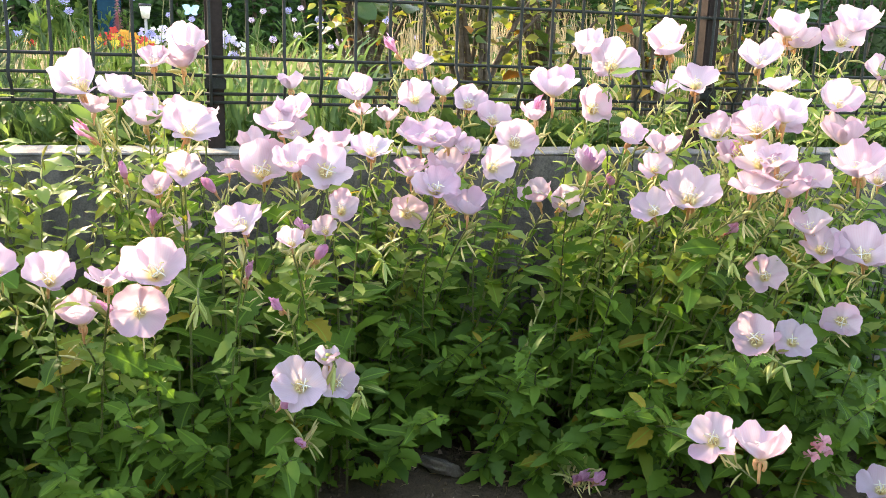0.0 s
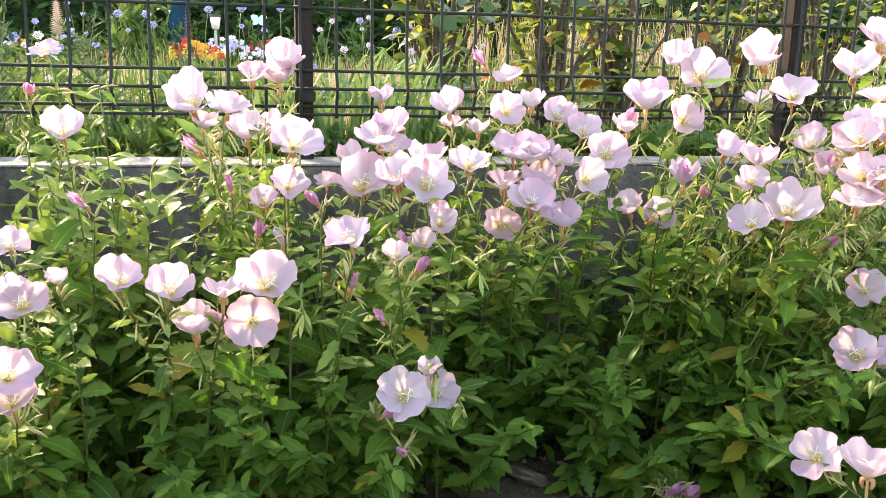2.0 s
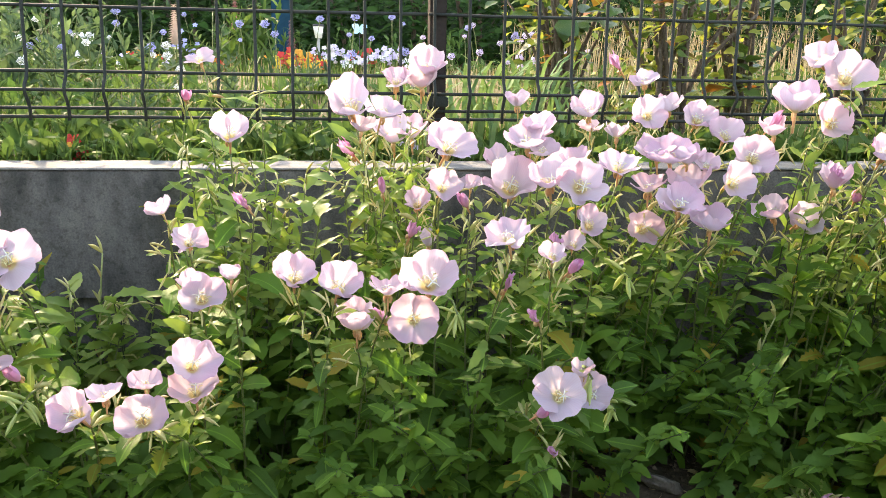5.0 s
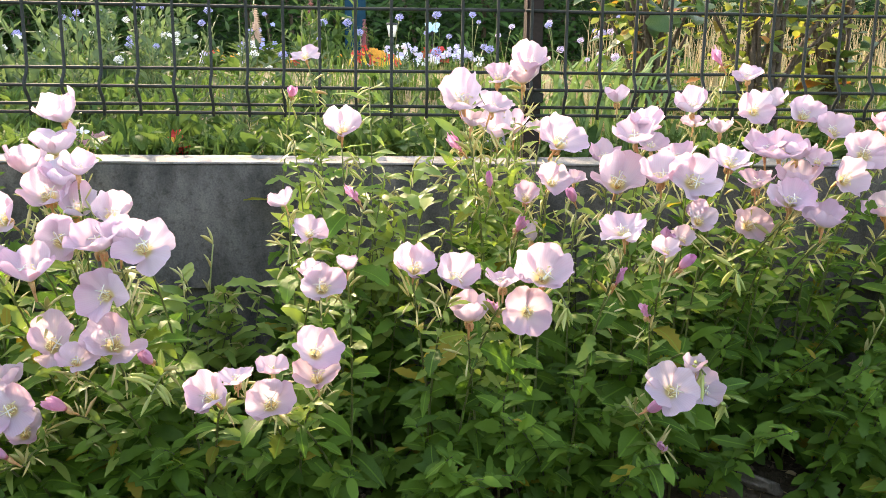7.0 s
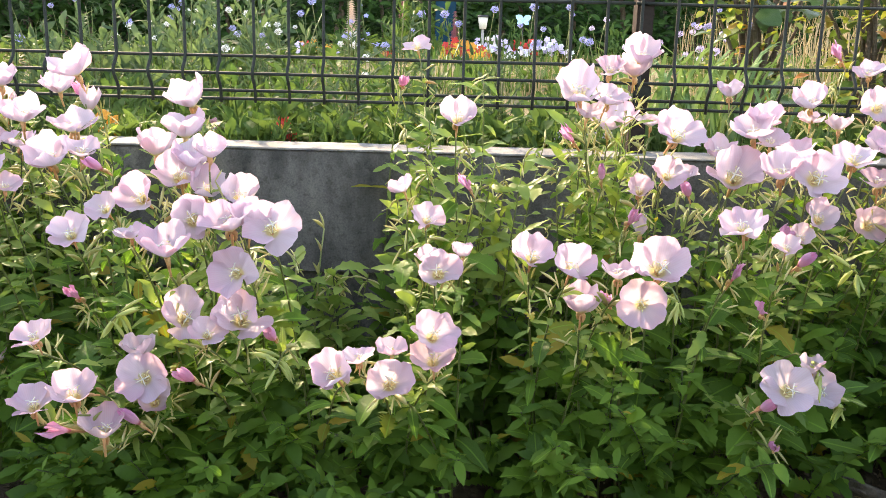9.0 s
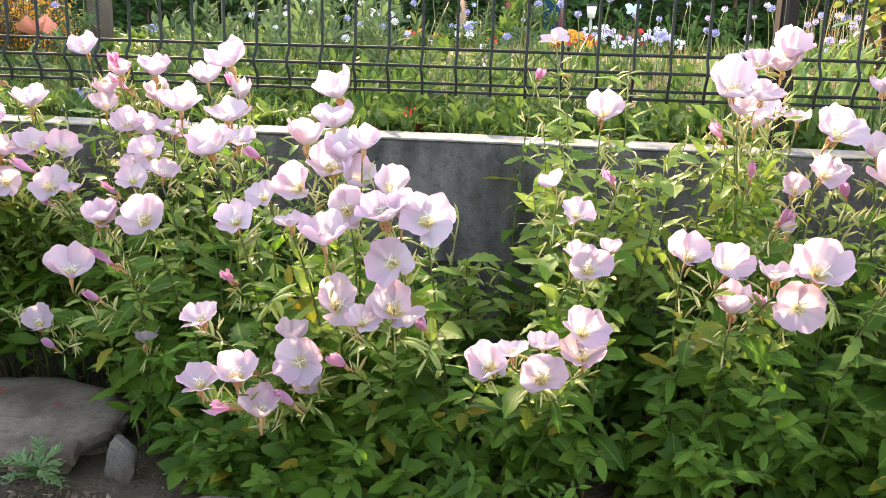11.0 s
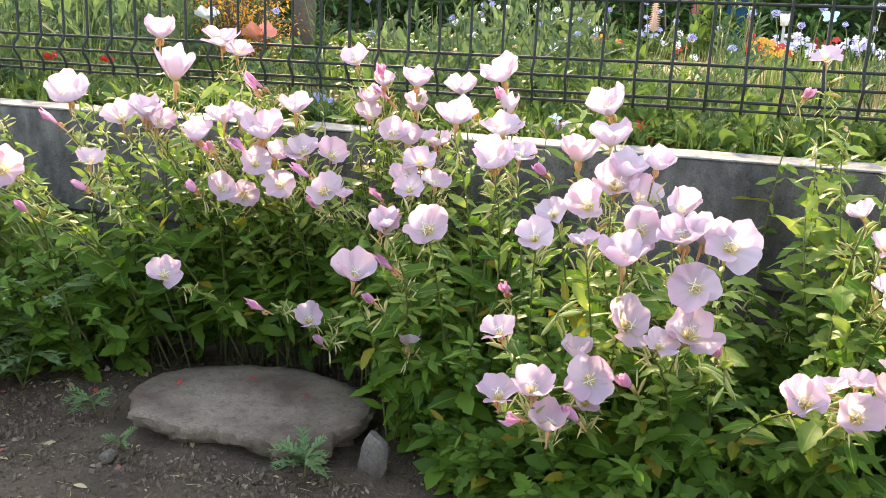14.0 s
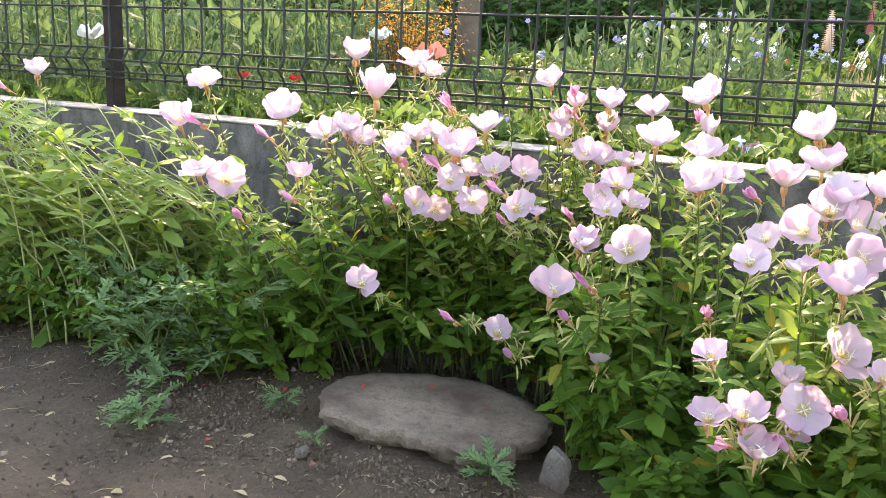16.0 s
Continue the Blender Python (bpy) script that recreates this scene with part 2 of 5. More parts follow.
def tube_data(points, r0, r1, sides=5):
    """Vertices and faces of a tapered tube along the points."""
    vs, fs, k = [], [], len(points)
    for i, p in enumerate(points):
        d = (points[min(i + 1, k - 1)] - points[max(i - 1, 0)]).normalized()
        s = d.cross(Vector((0.31, 0.95, 0.05))).normalized()
        u = d.cross(s)
        r = r0 + (r1 - r0) * i / (k - 1)
        for j in range(sides):
            a = 2 * math.pi * j / sides
            vs.append(p + s * (r * math.cos(a)) + u * (r * math.sin(a)))
    for i in range(k - 1):
        for j in range(sides):
            fs.append((i * sides + j, i * sides + (j + 1) % sides, (i + 1) * sides + (j + 1) % sides, (i + 1) * sides + j))
    fs.append(tuple(range(sides))[::-1])
    fs.append(tuple((k - 1) * sides + j for j in range(sides)))
    return vs, fs


class Heap:
    """Gathers many small pieces into one mesh."""

    def __init__(self):
        self.v, self.f = [], []

    def add(self, vs, fs):
        o = len(self.v)
        self.v.extend(vs)
        self.f.extend(tuple(i + o for i in f) for f in fs)

    def put(self, m, vs, fs):
        self.add([m @ v for v in vs], fs)

    def tube(self, points, r0, r1, sides=4):
        self.add(*tube_data(points, r0, r1, sides))

    def done(self, name, material, smooth=True):
        return as_mesh(name, self.v, self.f, material, smooth)


def box_bm(size, at=(0, 0, 0), bevel=0.0, segments=2):
    bm = bmesh.new()
    bmesh.ops.create_cube(bm, size=1)
    bmesh.ops.scale(bm, vec=size, verts=bm.verts)
    bmesh.ops.translate(bm, vec=at, verts=bm.verts)
    if bevel:
        bmesh.ops.bevel(bm, geom=bm.edges[:], offset=bevel, segments=segments, affect="EDGES")
    return bm


def leaf_data(width, teeth, curl, twist, seed, rows=9):
    """A lance-shaped leaf of length 1 along x, toothed, folded along its midrib and bent down."""
    rg = random.Random(seed)
    vs, fs = [], []
    for i in range(rows + 1):
        u = i / rows
        w = width * (math.sin(math.pi * min(1, u * 0.965 + 0.012) ** 0.92) ** 0.72 + 0.05 * (1 - u))
        if 0 < i < rows:
            w *= 1 + teeth * (1 if i % 2 else -1) * (0.5 + rg.random())
        if i == rows:
            w = 0.012
        z = 0.10 * u - curl * u * u
        x = u * (1 - 0.18 * curl * u)
        tw = twist * u
        for s in (-1, 0, 1):
            lift = 0.16 * w * abs(s) * 1.6 + 0.026 * math.sin(9 * u + s * 2.2 + seed) * abs(s)
            vs.append(Vector((x, s * w + tw * w, z + lift + s * w * tw)))
    for i in range(rows):
        for s in (0, 1):
            a = i * 3 + s
            fs.append((a, a + 3, a + 4, a + 1))
    return vs, fs


LEAF = [leaf_data(0.18, 0.08, 0.25, 0.1, 1), leaf_data(0.23, 0.06, 0.42, -0.15, 2), leaf_data(0.165, 0.12, 0.12, 0.2, 3),
        leaf_data(0.22, 0.10, 0.48, 0.0, 4), leaf_data(0.12, 0.06, 0.05, -0.2, 5), leaf_data(0.10, 0.04, 0.30, 0.3, 6), leaf_data(0.17, 0.09, 0.75, 0.25, 13),
        leaf_data(0.25, 0.17, 0.55, 0.15, 16, 11), leaf_data(0.22, 0.34, 0.40, -0.25, 17, 13), leaf_data(0.27, 0.13, 0.30, 0.2, 18, 11), leaf_data(0.20, 0.40, 0.65, 0.1, 19, 13)]
LEAF_MESH = [as_mesh("leaf", v, f, M["leaf"]) for v, f in LEAF]
SMALL_LEAF = [leaf_data(0.16, 0.0, 0.3, 0.1, 7, 4), leaf_data(0.13, 0.0, 0.1, -0.2, 8, 4), leaf_data(0.2, 0.0, 0.45, 0.1, 9, 4)]
ROUND_LEAF = [leaf_data(0.30, 0.05, 0.3, 0.1, 11, 6), leaf_data(0.34, 0.05, 0.15, -0.1, 12, 6)]


def petal_mesh(name, material, foot, rim, seed, notch=0.05, frill=0.05):
    """One of four broad petals, length 1, that rises at foot degrees at its base and at rim degrees at its edge."""
    rg = random.Random(seed)
    vs, fs, uv, nu, nv = [], [], [], 8, 18
    ph = [rg.uniform(0, 6.28) for _ in range(5)]
    for i in range(nu + 1):
        for j in range(nv + 1):
            v = 2 * j / nv - 1
            end = 1 - 0.40 * abs(v) ** 3.6 - notch * math.exp(-((v - 0.1 * math.sin(ph[4])) / 0.24) ** 2) + 0.028 * math.sin(7 * v + ph[0]) + 0.014 * math.sin(16 * v + ph[1])
            u = i / nu * end
            r, h = 0.045, 0.0
            for q in range(6):
                th = radians(foot + (rim - foot) * u * (q + 0.5) / 6)
                r, h = r + math.cos(th) * u / 6, h + math.sin(th) * u / 6
            spread = radians(60) * (0.80 + 0.20 * min(1, u * 1.5)) * v
            wave = frill * u * u * (math.sin(3.4 * v + ph[1]) + 0.55 * math.sin(8 * v + ph[2] + 2 * u)) + 0.03 * u * math.sin(2.2 * v + ph[3])
            wave += 0.022 * u ** 3 * math.sin(13 * v + ph[4]) + 0.012 * u ** 3 * math.sin(23 * v + ph[0]) + 0.05 * u * u * (1 - v * v)
            vs.append(Vector(((r - 0.35 * wave) * math.cos(spread), (r - 0.35 * wave) * math.sin(spread), h + wave + 0.02 * v * u)))
            uv.append((u, v * (0.35 + 0.65 * u) + 1))
    for i in range(nu):
        for j in range(nv):
            a = i * (nv + 1) + j
            fs.append((a, a + nv + 1, a + nv + 2, a + 1))
    return as_mesh(name, vs, fs, material, True, uv)


# angles of a petal at foot and rim, by how far the flower has opened
OPENING = {"flat": (34, 8), "dish": (36, 38), "bowl": (34, 60), "cup": (52, 78)}
PETAL = {k: [petal_mesh("petal", M["petal"], *OPENING[k], s + 30 * n, notch=0.05 + 0.03 * (s % 3), frill=0.07 + 0.018 * (s % 4)) for s in range(1, 7)] for n, k in enumerate(OPENING)}
PETAL["wilt"] = [petal_mesh("petal", M["faded"], 82, 84, s, frill=0.2) for s in (10, 11)]
PETAL["shut"] = [petal_mesh("petal", M["faded"], 62, 108, s, notch=0.0, frill=0.09) for s in (12, 13)]


def reach(kind):
    """How wide and how deep an opened flower is, for petals of length 1."""
    foot, rim = OPENING[kind]
    ths = [radians(foot + (rim - foot) * (q + 0.5) / 12) for q in range(12)]
    return 0.045 + sum(math.cos(t) for t in ths) / 12, sum(math.sin(t) for t in ths) / 12


def stamen_mesh():
    h = Heap()
    for k in range(8):
        a = k * math.pi / 4 + 0.2
        tip = Vector(((0.15 + 0.06 * (k % 3)) * math.cos(a), (0.15 + 0.06 * (k % 3)) * math.sin(a), 0.33 + 0.05 * (k % 3)))
        h.tube(bezier(Vector((0.03 * math.cos(a), 0.03 * math.sin(a), 0)), Vector((0.06 * math.cos(a), 0.06 * math.sin(a), 0.26)), tip, 3), 0.012, 0.009, 3)
        side = Vector((math.cos(a + 0.9 + k), math.sin(a + 0.9 + k), 0.5)).normalized() * 0.07
        h.tube([tip - side, tip + Vector((0, 0, 0.01)), tip + side], 0.017, 0.017, 4)
    return h.done("stamen_ring", M["anther"])


def stigma_mesh():
    h = Heap()
    top = Vector((0.03, 0, 0.44))
    h.tube([Vector((0, 0, 0)), Vector((0.01, 0, 0.25)), top], 0.016, 0.014, 4)
    for k in range(4):
        a = k * math.pi / 2 + 0.5
        h.tube([top, top + Vector((0.12 * math.cos(a), 0.12 * math.sin(a), 0.05)), top + Vector((0.25 * math.cos(a), 0.25 * math.sin(a), 0.04))], 0.020, 0.014, 4)
    return h.done("stigma", M["stigma"])


def receptacle_mesh(name, sepals):
    """The green floral tube below the petals with turned-back reddish sepals."""
    h = Heap()
    h.tube([Vector((0, 0, -0.62)), Vector((0, 0, -0.42)), Vector((0, 0, -0.2)), Vector((0, 0, 0.02))], 0.035, 0.055, 6)
    for k in range(sepals):
        a = k * 2 * math.pi / sepals + 0.7
        o = Vector((math.cos(a), math.sin(a), 0))
        h.tube([o * 0.04, o * 0.12 + Vector((0, 0, -0.05)), o * 0.13 + Vector((0, 0, -0.15)), o * 0.09 + Vector((0, 0, -0.27))], 0.085, 0.045, 5)
    return h.done(name, M["tube"])


STAMENS, STIGMA, RECEPTACLE = stamen_mesh(), stigma_mesh(), [receptacle_mesh("flower", 1), receptacle_mesh("flower", 2)]


def pod_mesh(fat):
    vs, fs = tube_data([Vector((x, 0, 0.08 * math.sin(3 * x))) for x in (0, 0.15, 0.4, 0.65, 0.85, 1.0)], 0.03, 0.02, 6)
    for i, r in enumerate((0.35, 1.0, 1.7, 1.9, 1.2, 0.3)):
        for j in range(6):
            v = vs[i * 6 + j]
            mid = Vector((v.x, 0, 0.08 * math.sin(3 * v.x)))
            vs[i * 6 + j] = mid + (v - mid) * r * fat * 1.6
    return vs, fs


POD_DATA = pod_mesh(0.8)
POD = [as_mesh("bud", *pod_mesh(f), M["pod"]) for f in (1.0, 1.5)]
def bloom(plant, base, spot, kind, rg, aim):
    """A flower at spot, a part of plant; aim: the turn from the path and the rise of its axis, and its width in millimetres. Returns where its stalk begins."""
    if kind in "wk":
        kind = {"w": "wilt", "k": "shut"}[kind]
        yaw, pitch, length = rg.uniform(-50, 20), rg.uniform(25, 50), {"wilt": 0.041, "shut": 0.036}[kind] * rg.uniform(0.9, 1.1)
        depth = 0.5
    else:
        yaw, pitch, width = aim
        kind = {"x": "cup", "c": "cup", "d": "flat"}.get(kind) or rg.choice(("dish", "bowl", "bowl"))
        wide, depth = reach(kind)
        length = 0.0005 * width / wide * (0.91 + 0.12 * max(0.0, math.sin(radians(pitch))))
    yaw, pitch = radians(yaw + rg.uniform(-4, 4)), radians(pitch + rg.uniform(-4, 4))
    axis = Vector((math.sin(yaw) * math.cos(pitch), -math.cos(yaw) * math.cos(pitch), math.sin(pitch)))
    root = spot - axis * (length * depth * 0.62)
    turn = axis.to_track_quat("Z", "Y").to_matrix().to_4x4()
    m = Matrix.Translation(root - base) @ turn @ pose(0, 0, 0, 0, 0, rg.uniform(0, 360)) @ Matrix.Diagonal((length, length, length, 1))
    fl = part_of(plant, "flower", rg.choice(RECEPTACLE), m, {"wilt": "withered dark pink flower", "shut": "furled pink bud flower"}.get(kind, "open pale pink flower"))
    loose = rg.choice((1.0, 1.0, 1.6, 2.4)) if kind in ("dish", "bowl") else 1.0
    for k in range(4):
        tilt = (4 if k % 2 else -3) + loose * rg.uniform(-6, 5)
        part_of(fl, "petal", rg.choice(PETAL[kind]), pose(0, 0, 0.012 * (k % 2), 0, 0, 90 * k + rg.uniform(-6, 6)) @ pose(0, 0, 0, loose * rg.uniform(-4, 4), tilt, 0))
    if kind not in ("wilt", "shut"):
        part_of(fl, "stamen_ring", STAMENS, pose(0, 0, 0, 0, 0, rg.uniform(0, 90)) @ Matrix.Scale(0.85, 4), "yellow-tipped stamens")
        part_of(fl, "stigma", STIGMA, pose(0, 0, 0, rg.uniform(-14, 14), rg.uniform(-14, 14), rg.uniform(0, 90)) @ Matrix.Scale(0.9, 4), "white cross-shaped stigma")
    return root - axis * (0.6 * length), axis


NARROW = [LEAF[0], LEAF[2], LEAF[4], LEAF[5], leaf_data(0.13, 0.16, 0.55, 0.3, 14), leaf_data(0.12, 0.14, 0.2, -0.4, 15)]


def dress(plant, base, path, rg, count, low, high, big, small, heap=None, upper=None):
    """Leaves set alternately along a stem."""
    k = len(path) - 1
    turn = rg.uniform(0, 6.28)
    for i in range(count):
        t = low + (high - low) * (i + rg.random() * 0.6) / count
        f = t * k
        a, b = path[min(int(f), k - 1)], path[min(int(f) + 1, k)]
        p = a.lerp(b, f - int(f))
        turn += 2.4 + rg.uniform(-0.5, 0.5)
        rise = rg.uniform(-0.45, 1.0)
        way = Vector((math.cos(turn), math.sin(turn) * 0.8 - 0.35, rise))
        size = (big + (small - big) * t) * rg.choice((0.45, 0.6, 0.75, 0.9, 1.0, 1.15, 1.35)) * rg.uniform(0.85, 1.1)
        up = (rg.uniform(-0.35, 0.35), rg.uniform(-1.1, 0.0), 1)
        if p.y > 1.60 and way.y > 0 and p.z < 0.6:
            way.y = -way.y
        if heap is not None:
            # upper half of the stem: sun glow painted in through the paler heap
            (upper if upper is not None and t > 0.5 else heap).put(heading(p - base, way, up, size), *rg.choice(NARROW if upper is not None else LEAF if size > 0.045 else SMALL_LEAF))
        else:
            part_of(plant, "leaf", rg.choice(LEAF_MESH), heading(p - base, way, up, size))


PRIMROSE_LABELS = ["pink evening primrose plant in bloom before the wall", "leggy pink evening primrose with pale cupped flowers", "pink evening primrose clump with green buds and open flowers"]


def primrose(bx, by, flowers):
    """A flowering plant rooted at (bx, by); flowers: x, y, z, how open each one is and its aim."""
    rg = random.Random(int(1000 * bx) * 7 + int(1000 * by))
    base = Vector((bx, by, 0))
    plant = tagged(new("evening_primrose"), PRIMROSE_LABELS[len(flowers) % 3], "flower plant", "pink evening primroses")
    plant.location = base
    heap, upper, pods = Heap(), Heap(), Heap()
    for x, y, z, code, *aim in flowers:
        root, axis = bloom(plant, base, Vector((x, y, z)), code, rg, aim)
        foot = Vector((bx + rg.uniform(-0.06, 0.06), min(1.64, by + rg.uniform(-0.05, 0.05)), 0.0))
        mid = foot.lerp(root, 0.55) + Vector((rg.uniform(-0.03, 0.03), 0.06, 0.16 * z))
        if z < 0.3:
            mid.z = max(mid.z, z * 0.9)
        path = bezier(foot, mid, root, 8)
        part_of(plant, "stem", as_mesh("stem", *tube_data([p - base for p in path], 0.0024, 0.0013, 5), M["stem"]), Matrix())
        dress(plant, base, path, rg, 6, 0.22, 0.78, 0.078, 0.044)
        dress(plant, base, path, rg, 23, 0.15, 0.93, 0.068, 0.024, heap, upper)
        lean = rg.uniform(0, 6.28)
        for i in range(rg.randint(5, 10)):
            a = lean + rg.gauss(0, 0.7)
            p = path[6].lerp(path[8], rg.choice((0.3, 0.5, 0.7, 0.85, 0.9)) + rg.uniform(-0.08, 0.08)) + Vector((0.010 * math.cos(a), 0.010 * math.sin(a), rg.uniform(-0.006, 0.012)))
            pods.put(heading(p - base, (0.8 * math.cos(a), 0.8 * math.sin(a), rg.choice((-1.2, -0.7, 0.3, 0.9, 1.5))), (0, 1, 0.2), rg.uniform(0.015, 0.034)), *POD_DATA)
        for i in range(rg.choice((1, 2, 2, 3))):
            t = rg.uniform(0.86, 0.985)
            p = path[7].lerp(path[8], (t - 0.86) / 0.14)
            a = rg.uniform(0, 6.28)
            way = Vector((math.cos(a), math.sin(a), rg.uniform(-0.2, 1.6)))
            part_of(plant, "bud", rg.choice(POD), heading(p - base, way, (0, 0, 1), rg.uniform(0.022, 0.036)))
    tagged(part_of(plant, "foliage", heap.done("foliage", M["foliage"]), Matrix()), kind="stuff")
    tagged(part_of(plant, "foliage", upper.done("foliage", M["pale_sunlit_foliage"]), Matrix()), kind="stuff")
    tagged(part_of(plant, "seed_pod_mass", pods.done("seed_pod_mass", M["pods"]), Matrix()), kind="stuff")
    return plant


def leafy(bx, by, height, shoots, rg, single, lean=-0.10, budding=False, broad=False):
    """A clump of leafy shoots without flowers."""
    base = Vector((bx, by, 0))
    plant = tagged(new("leafy_clump"), "leafy green evening primrose shoots without flowers", "leafy plant", "leafy shoots")
    plant.location = base
    heap, upper, buds = Heap(), Heap(), Heap()
    for _ in range(shoots):
        foot = base + Vector((rg.uniform(-0.07, 0.07), rg.uniform(-0.05, 0.05), 0))
        foot.y = min(foot.y, 1.65)
        if -1.74 < foot.x < -1.16:
            foot.y = max(foot.y, 1.54)
        top = foot + Vector((rg.uniform(-0.12, 0.12), lean * rg.uniform(0.2, 1.5), height * rg.uniform(0.66, 1.08)))
        top.y = min(top.y, 1.655)
        path = bezier(foot, foot.lerp(top, 0.5) + Vector((rg.uniform(-0.04, 0.04), 0.03 if foot.y < 1.6 else 0, 0.03)), top, 7)
        part_of(plant, "stem", as_mesh("stem", *tube_data([p - base for p in path], 0.0019, 0.0010, 4), M["stem" if broad else "shoot"]), Matrix())
        if single:
            dress(plant, base, path, rg, 8, 0.25, 1.0, 0.068, 0.036)
        if budding:
            dress(plant, base, path, rg, int((20 + 30 * height) if broad else (12 + 26 * height)), 0.15, 1.0, 0.088 if broad else 0.080, 0.048 if broad else 0.044, heap, upper)
            for i in range(rg.randint(3, 7)):
                a = rg.uniform(0, 6.28)
                buds.put(heading(path[6].lerp(path[7], rg.uniform(0.5, 1.0)) - base, (math.cos(a), math.sin(a), rg.uniform(-1.8, 1.0)), (0, 0, 1), rg.uniform(0.022, 0.038)), *POD_DATA)
        else:
            low = 0.14 if -1.72 < foot.x < -1.26 else 0.03
            dress(plant, base, path, rg, int((25 + 58 * height) * (1 - low)), low, 1.0, 0.058, 0.032, heap)
    if budding:
        tagged(part_of(plant, "foliage", upper.done("foliage", M["pale_sunlit_foliage"]), Matrix()), kind="stuff")
        tagged(part_of(plant, "bud_spray", buds.done("bud_spray", M["pods"]), Matrix()), kind="stuff")
    tagged(part_of(plant, "foliage", heap.done("foliage", M["foliage"]), Matrix()), kind="stuff")
    return plant


# ---- large structure ----
WALL_Y, WALL_TOP = 1.68, 0.562


def sheet(name, xs, ys, height, material):
    vs = [Vector((x, y, height(x, y))) for y in ys for x in xs]
    w = len(xs)
    fs = [(j * w + i, j * w + i + 1, (j + 1) * w + i + 1, (j + 1) * w + i) for j in range(len(ys) - 1) for i in range(w - 1)]
    return new(name, as_mesh(name, vs, fs, material))


def spaced(a, b, step):
    k = round((b - a) / step)
    return [a + (b - a) * i / k for i in range(k + 1)]


def soil_height(x, y):
    d = 0.014 * noise.noise((x * 4, y * 4, 0)) + 0.009 * noise.noise((x * 14, y * 14, 3)) + 0.005 * noise.noise((x * 50, y * 50, 5))
    near = max(0.0, 1 - abs(y - 1.165) / 0.06) * (1.0 if -1.72 < x < -1.16 else 0.0) + max(0.0, 1 - abs(x + 1.73) / 0.06) * (1.0 if 1.16 < y < 1.4 else 0.0)
    return d - 0.012 + 0.018 * min(1.0, near) * (0.5 + 0.9 * noise.noise((x * 11, y * 11, 6)))


def garden_height(x, y):
    t = max(0.0, min(1.0, (y - 2.1) / 1.9))
    return 0.525 + 0.2 * t * t * (3 - 2 * t) + 0.012 * noise.noise((x * 3, y * 3, 1)) + 0.005 * noise.noise((x * 14, y * 14, 2))


ground = sheet("ground", [-60, -15, -6] + spaced(-3.4, 1.8, 0.025) + [5, 15, 60], [-60, -15, -4, -1, 0] + spaced(0.3, 1.74, 0.025), soil_height, M["soil"])
tagged(ground, "bare brown trodden soil with crumbs and litter", "ground", kind="structure")
bed = sheet("garden_ground", [-60, -20, -8] + spaced(-4.5, 3.0, 0.08) + [8, 20, 60], spaced(1.79, 5.0, 0.08) + [7, 12, 60], garden_height, M["turf"])
tagged(bed, "raised garden ground of dry yellow-green turf", "ground", kind="structure")


def wall_piece(name, y0, y1, z0, z1, material, label, bevel, rough):
    """A long concrete course with worn arrises."""
    xs = spaced(-6.0, 4.0, 0.04)
    ring = [(y0, z0), (y0, z1 - bevel), (y0 + bevel, z1), (y1, z1), (y1, z0)]
    vs, fs, k = [], [], len(ring)
    for i, x in enumerate(xs):
        for j, (y, z) in enumerate(ring):
            r = rough * noise.noise((x * 9, j * 3.1, z0 * 9)) + rough * 0.6 * noise.noise((x * 40, j * 1.7, 4))
            vs.append(Vector((x, y + (r if j < 3 else 0), z + (r if j in (1, 2, 3) else 0))))
    for i in range(len(xs) - 1):
        for j in range(k):
            fs.append((i * k + j, i * k + (j + 1) % k, (i + 1) * k + (j + 1) % k, (i + 1) * k + j))
    fs += [tuple(range(k)), tuple((len(xs) - 1) * k + j for j in range(k))[::-1]]
    ob = new(name, as_mesh(name, vs, fs, material, False))
    return tagged(ob, label, "wall", kind="structure")


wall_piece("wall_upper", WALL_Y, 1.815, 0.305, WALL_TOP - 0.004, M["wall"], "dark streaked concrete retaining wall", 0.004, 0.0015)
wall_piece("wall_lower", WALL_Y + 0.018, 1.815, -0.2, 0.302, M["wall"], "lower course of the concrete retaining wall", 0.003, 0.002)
# thin strip of the same wall that carries the painted sunlit tone
wall_piece("trim", WALL_Y - 0.002, 1.812, WALL_TOP - 0.003, WALL_TOP + 0.001, M["cap"], "weathered top of the concrete wall, its sunlit paleness painted in", 0.002, 0.0012)


# ---- mesh fence on the wall ----
FENCE_Y, RAILS, CREST = 1.755, (0.655, 0.672, 0.743, 0.866, 0.988, 1.110, 1.145), 0.708


def fence_post(x):
    p = tagged(new("fence_post"), "square dark brown metal fence post on the wall", "fence post", "fence posts")
    p.location = (x, FENCE_Y + 0.03, WALL_TOP)
    part("shaft", box_bm((0.034, 0.05, 0.66), (0, 0, 0.32), 0.003), M["post"], p)
    part("top_plate", box_bm((0.037, 0.053, 0.008), (0, 0, 0.654), 0.002), M["post"], p)
    for z in (0.13, 0.55):
        part("clip", box_bm((0.042, 0.012, 0.022), (0, -0.028, z), 0.002), M["wire"], p)
    return p


for x in (-2.835, 0.021, 1.146):
    fence_post(x)


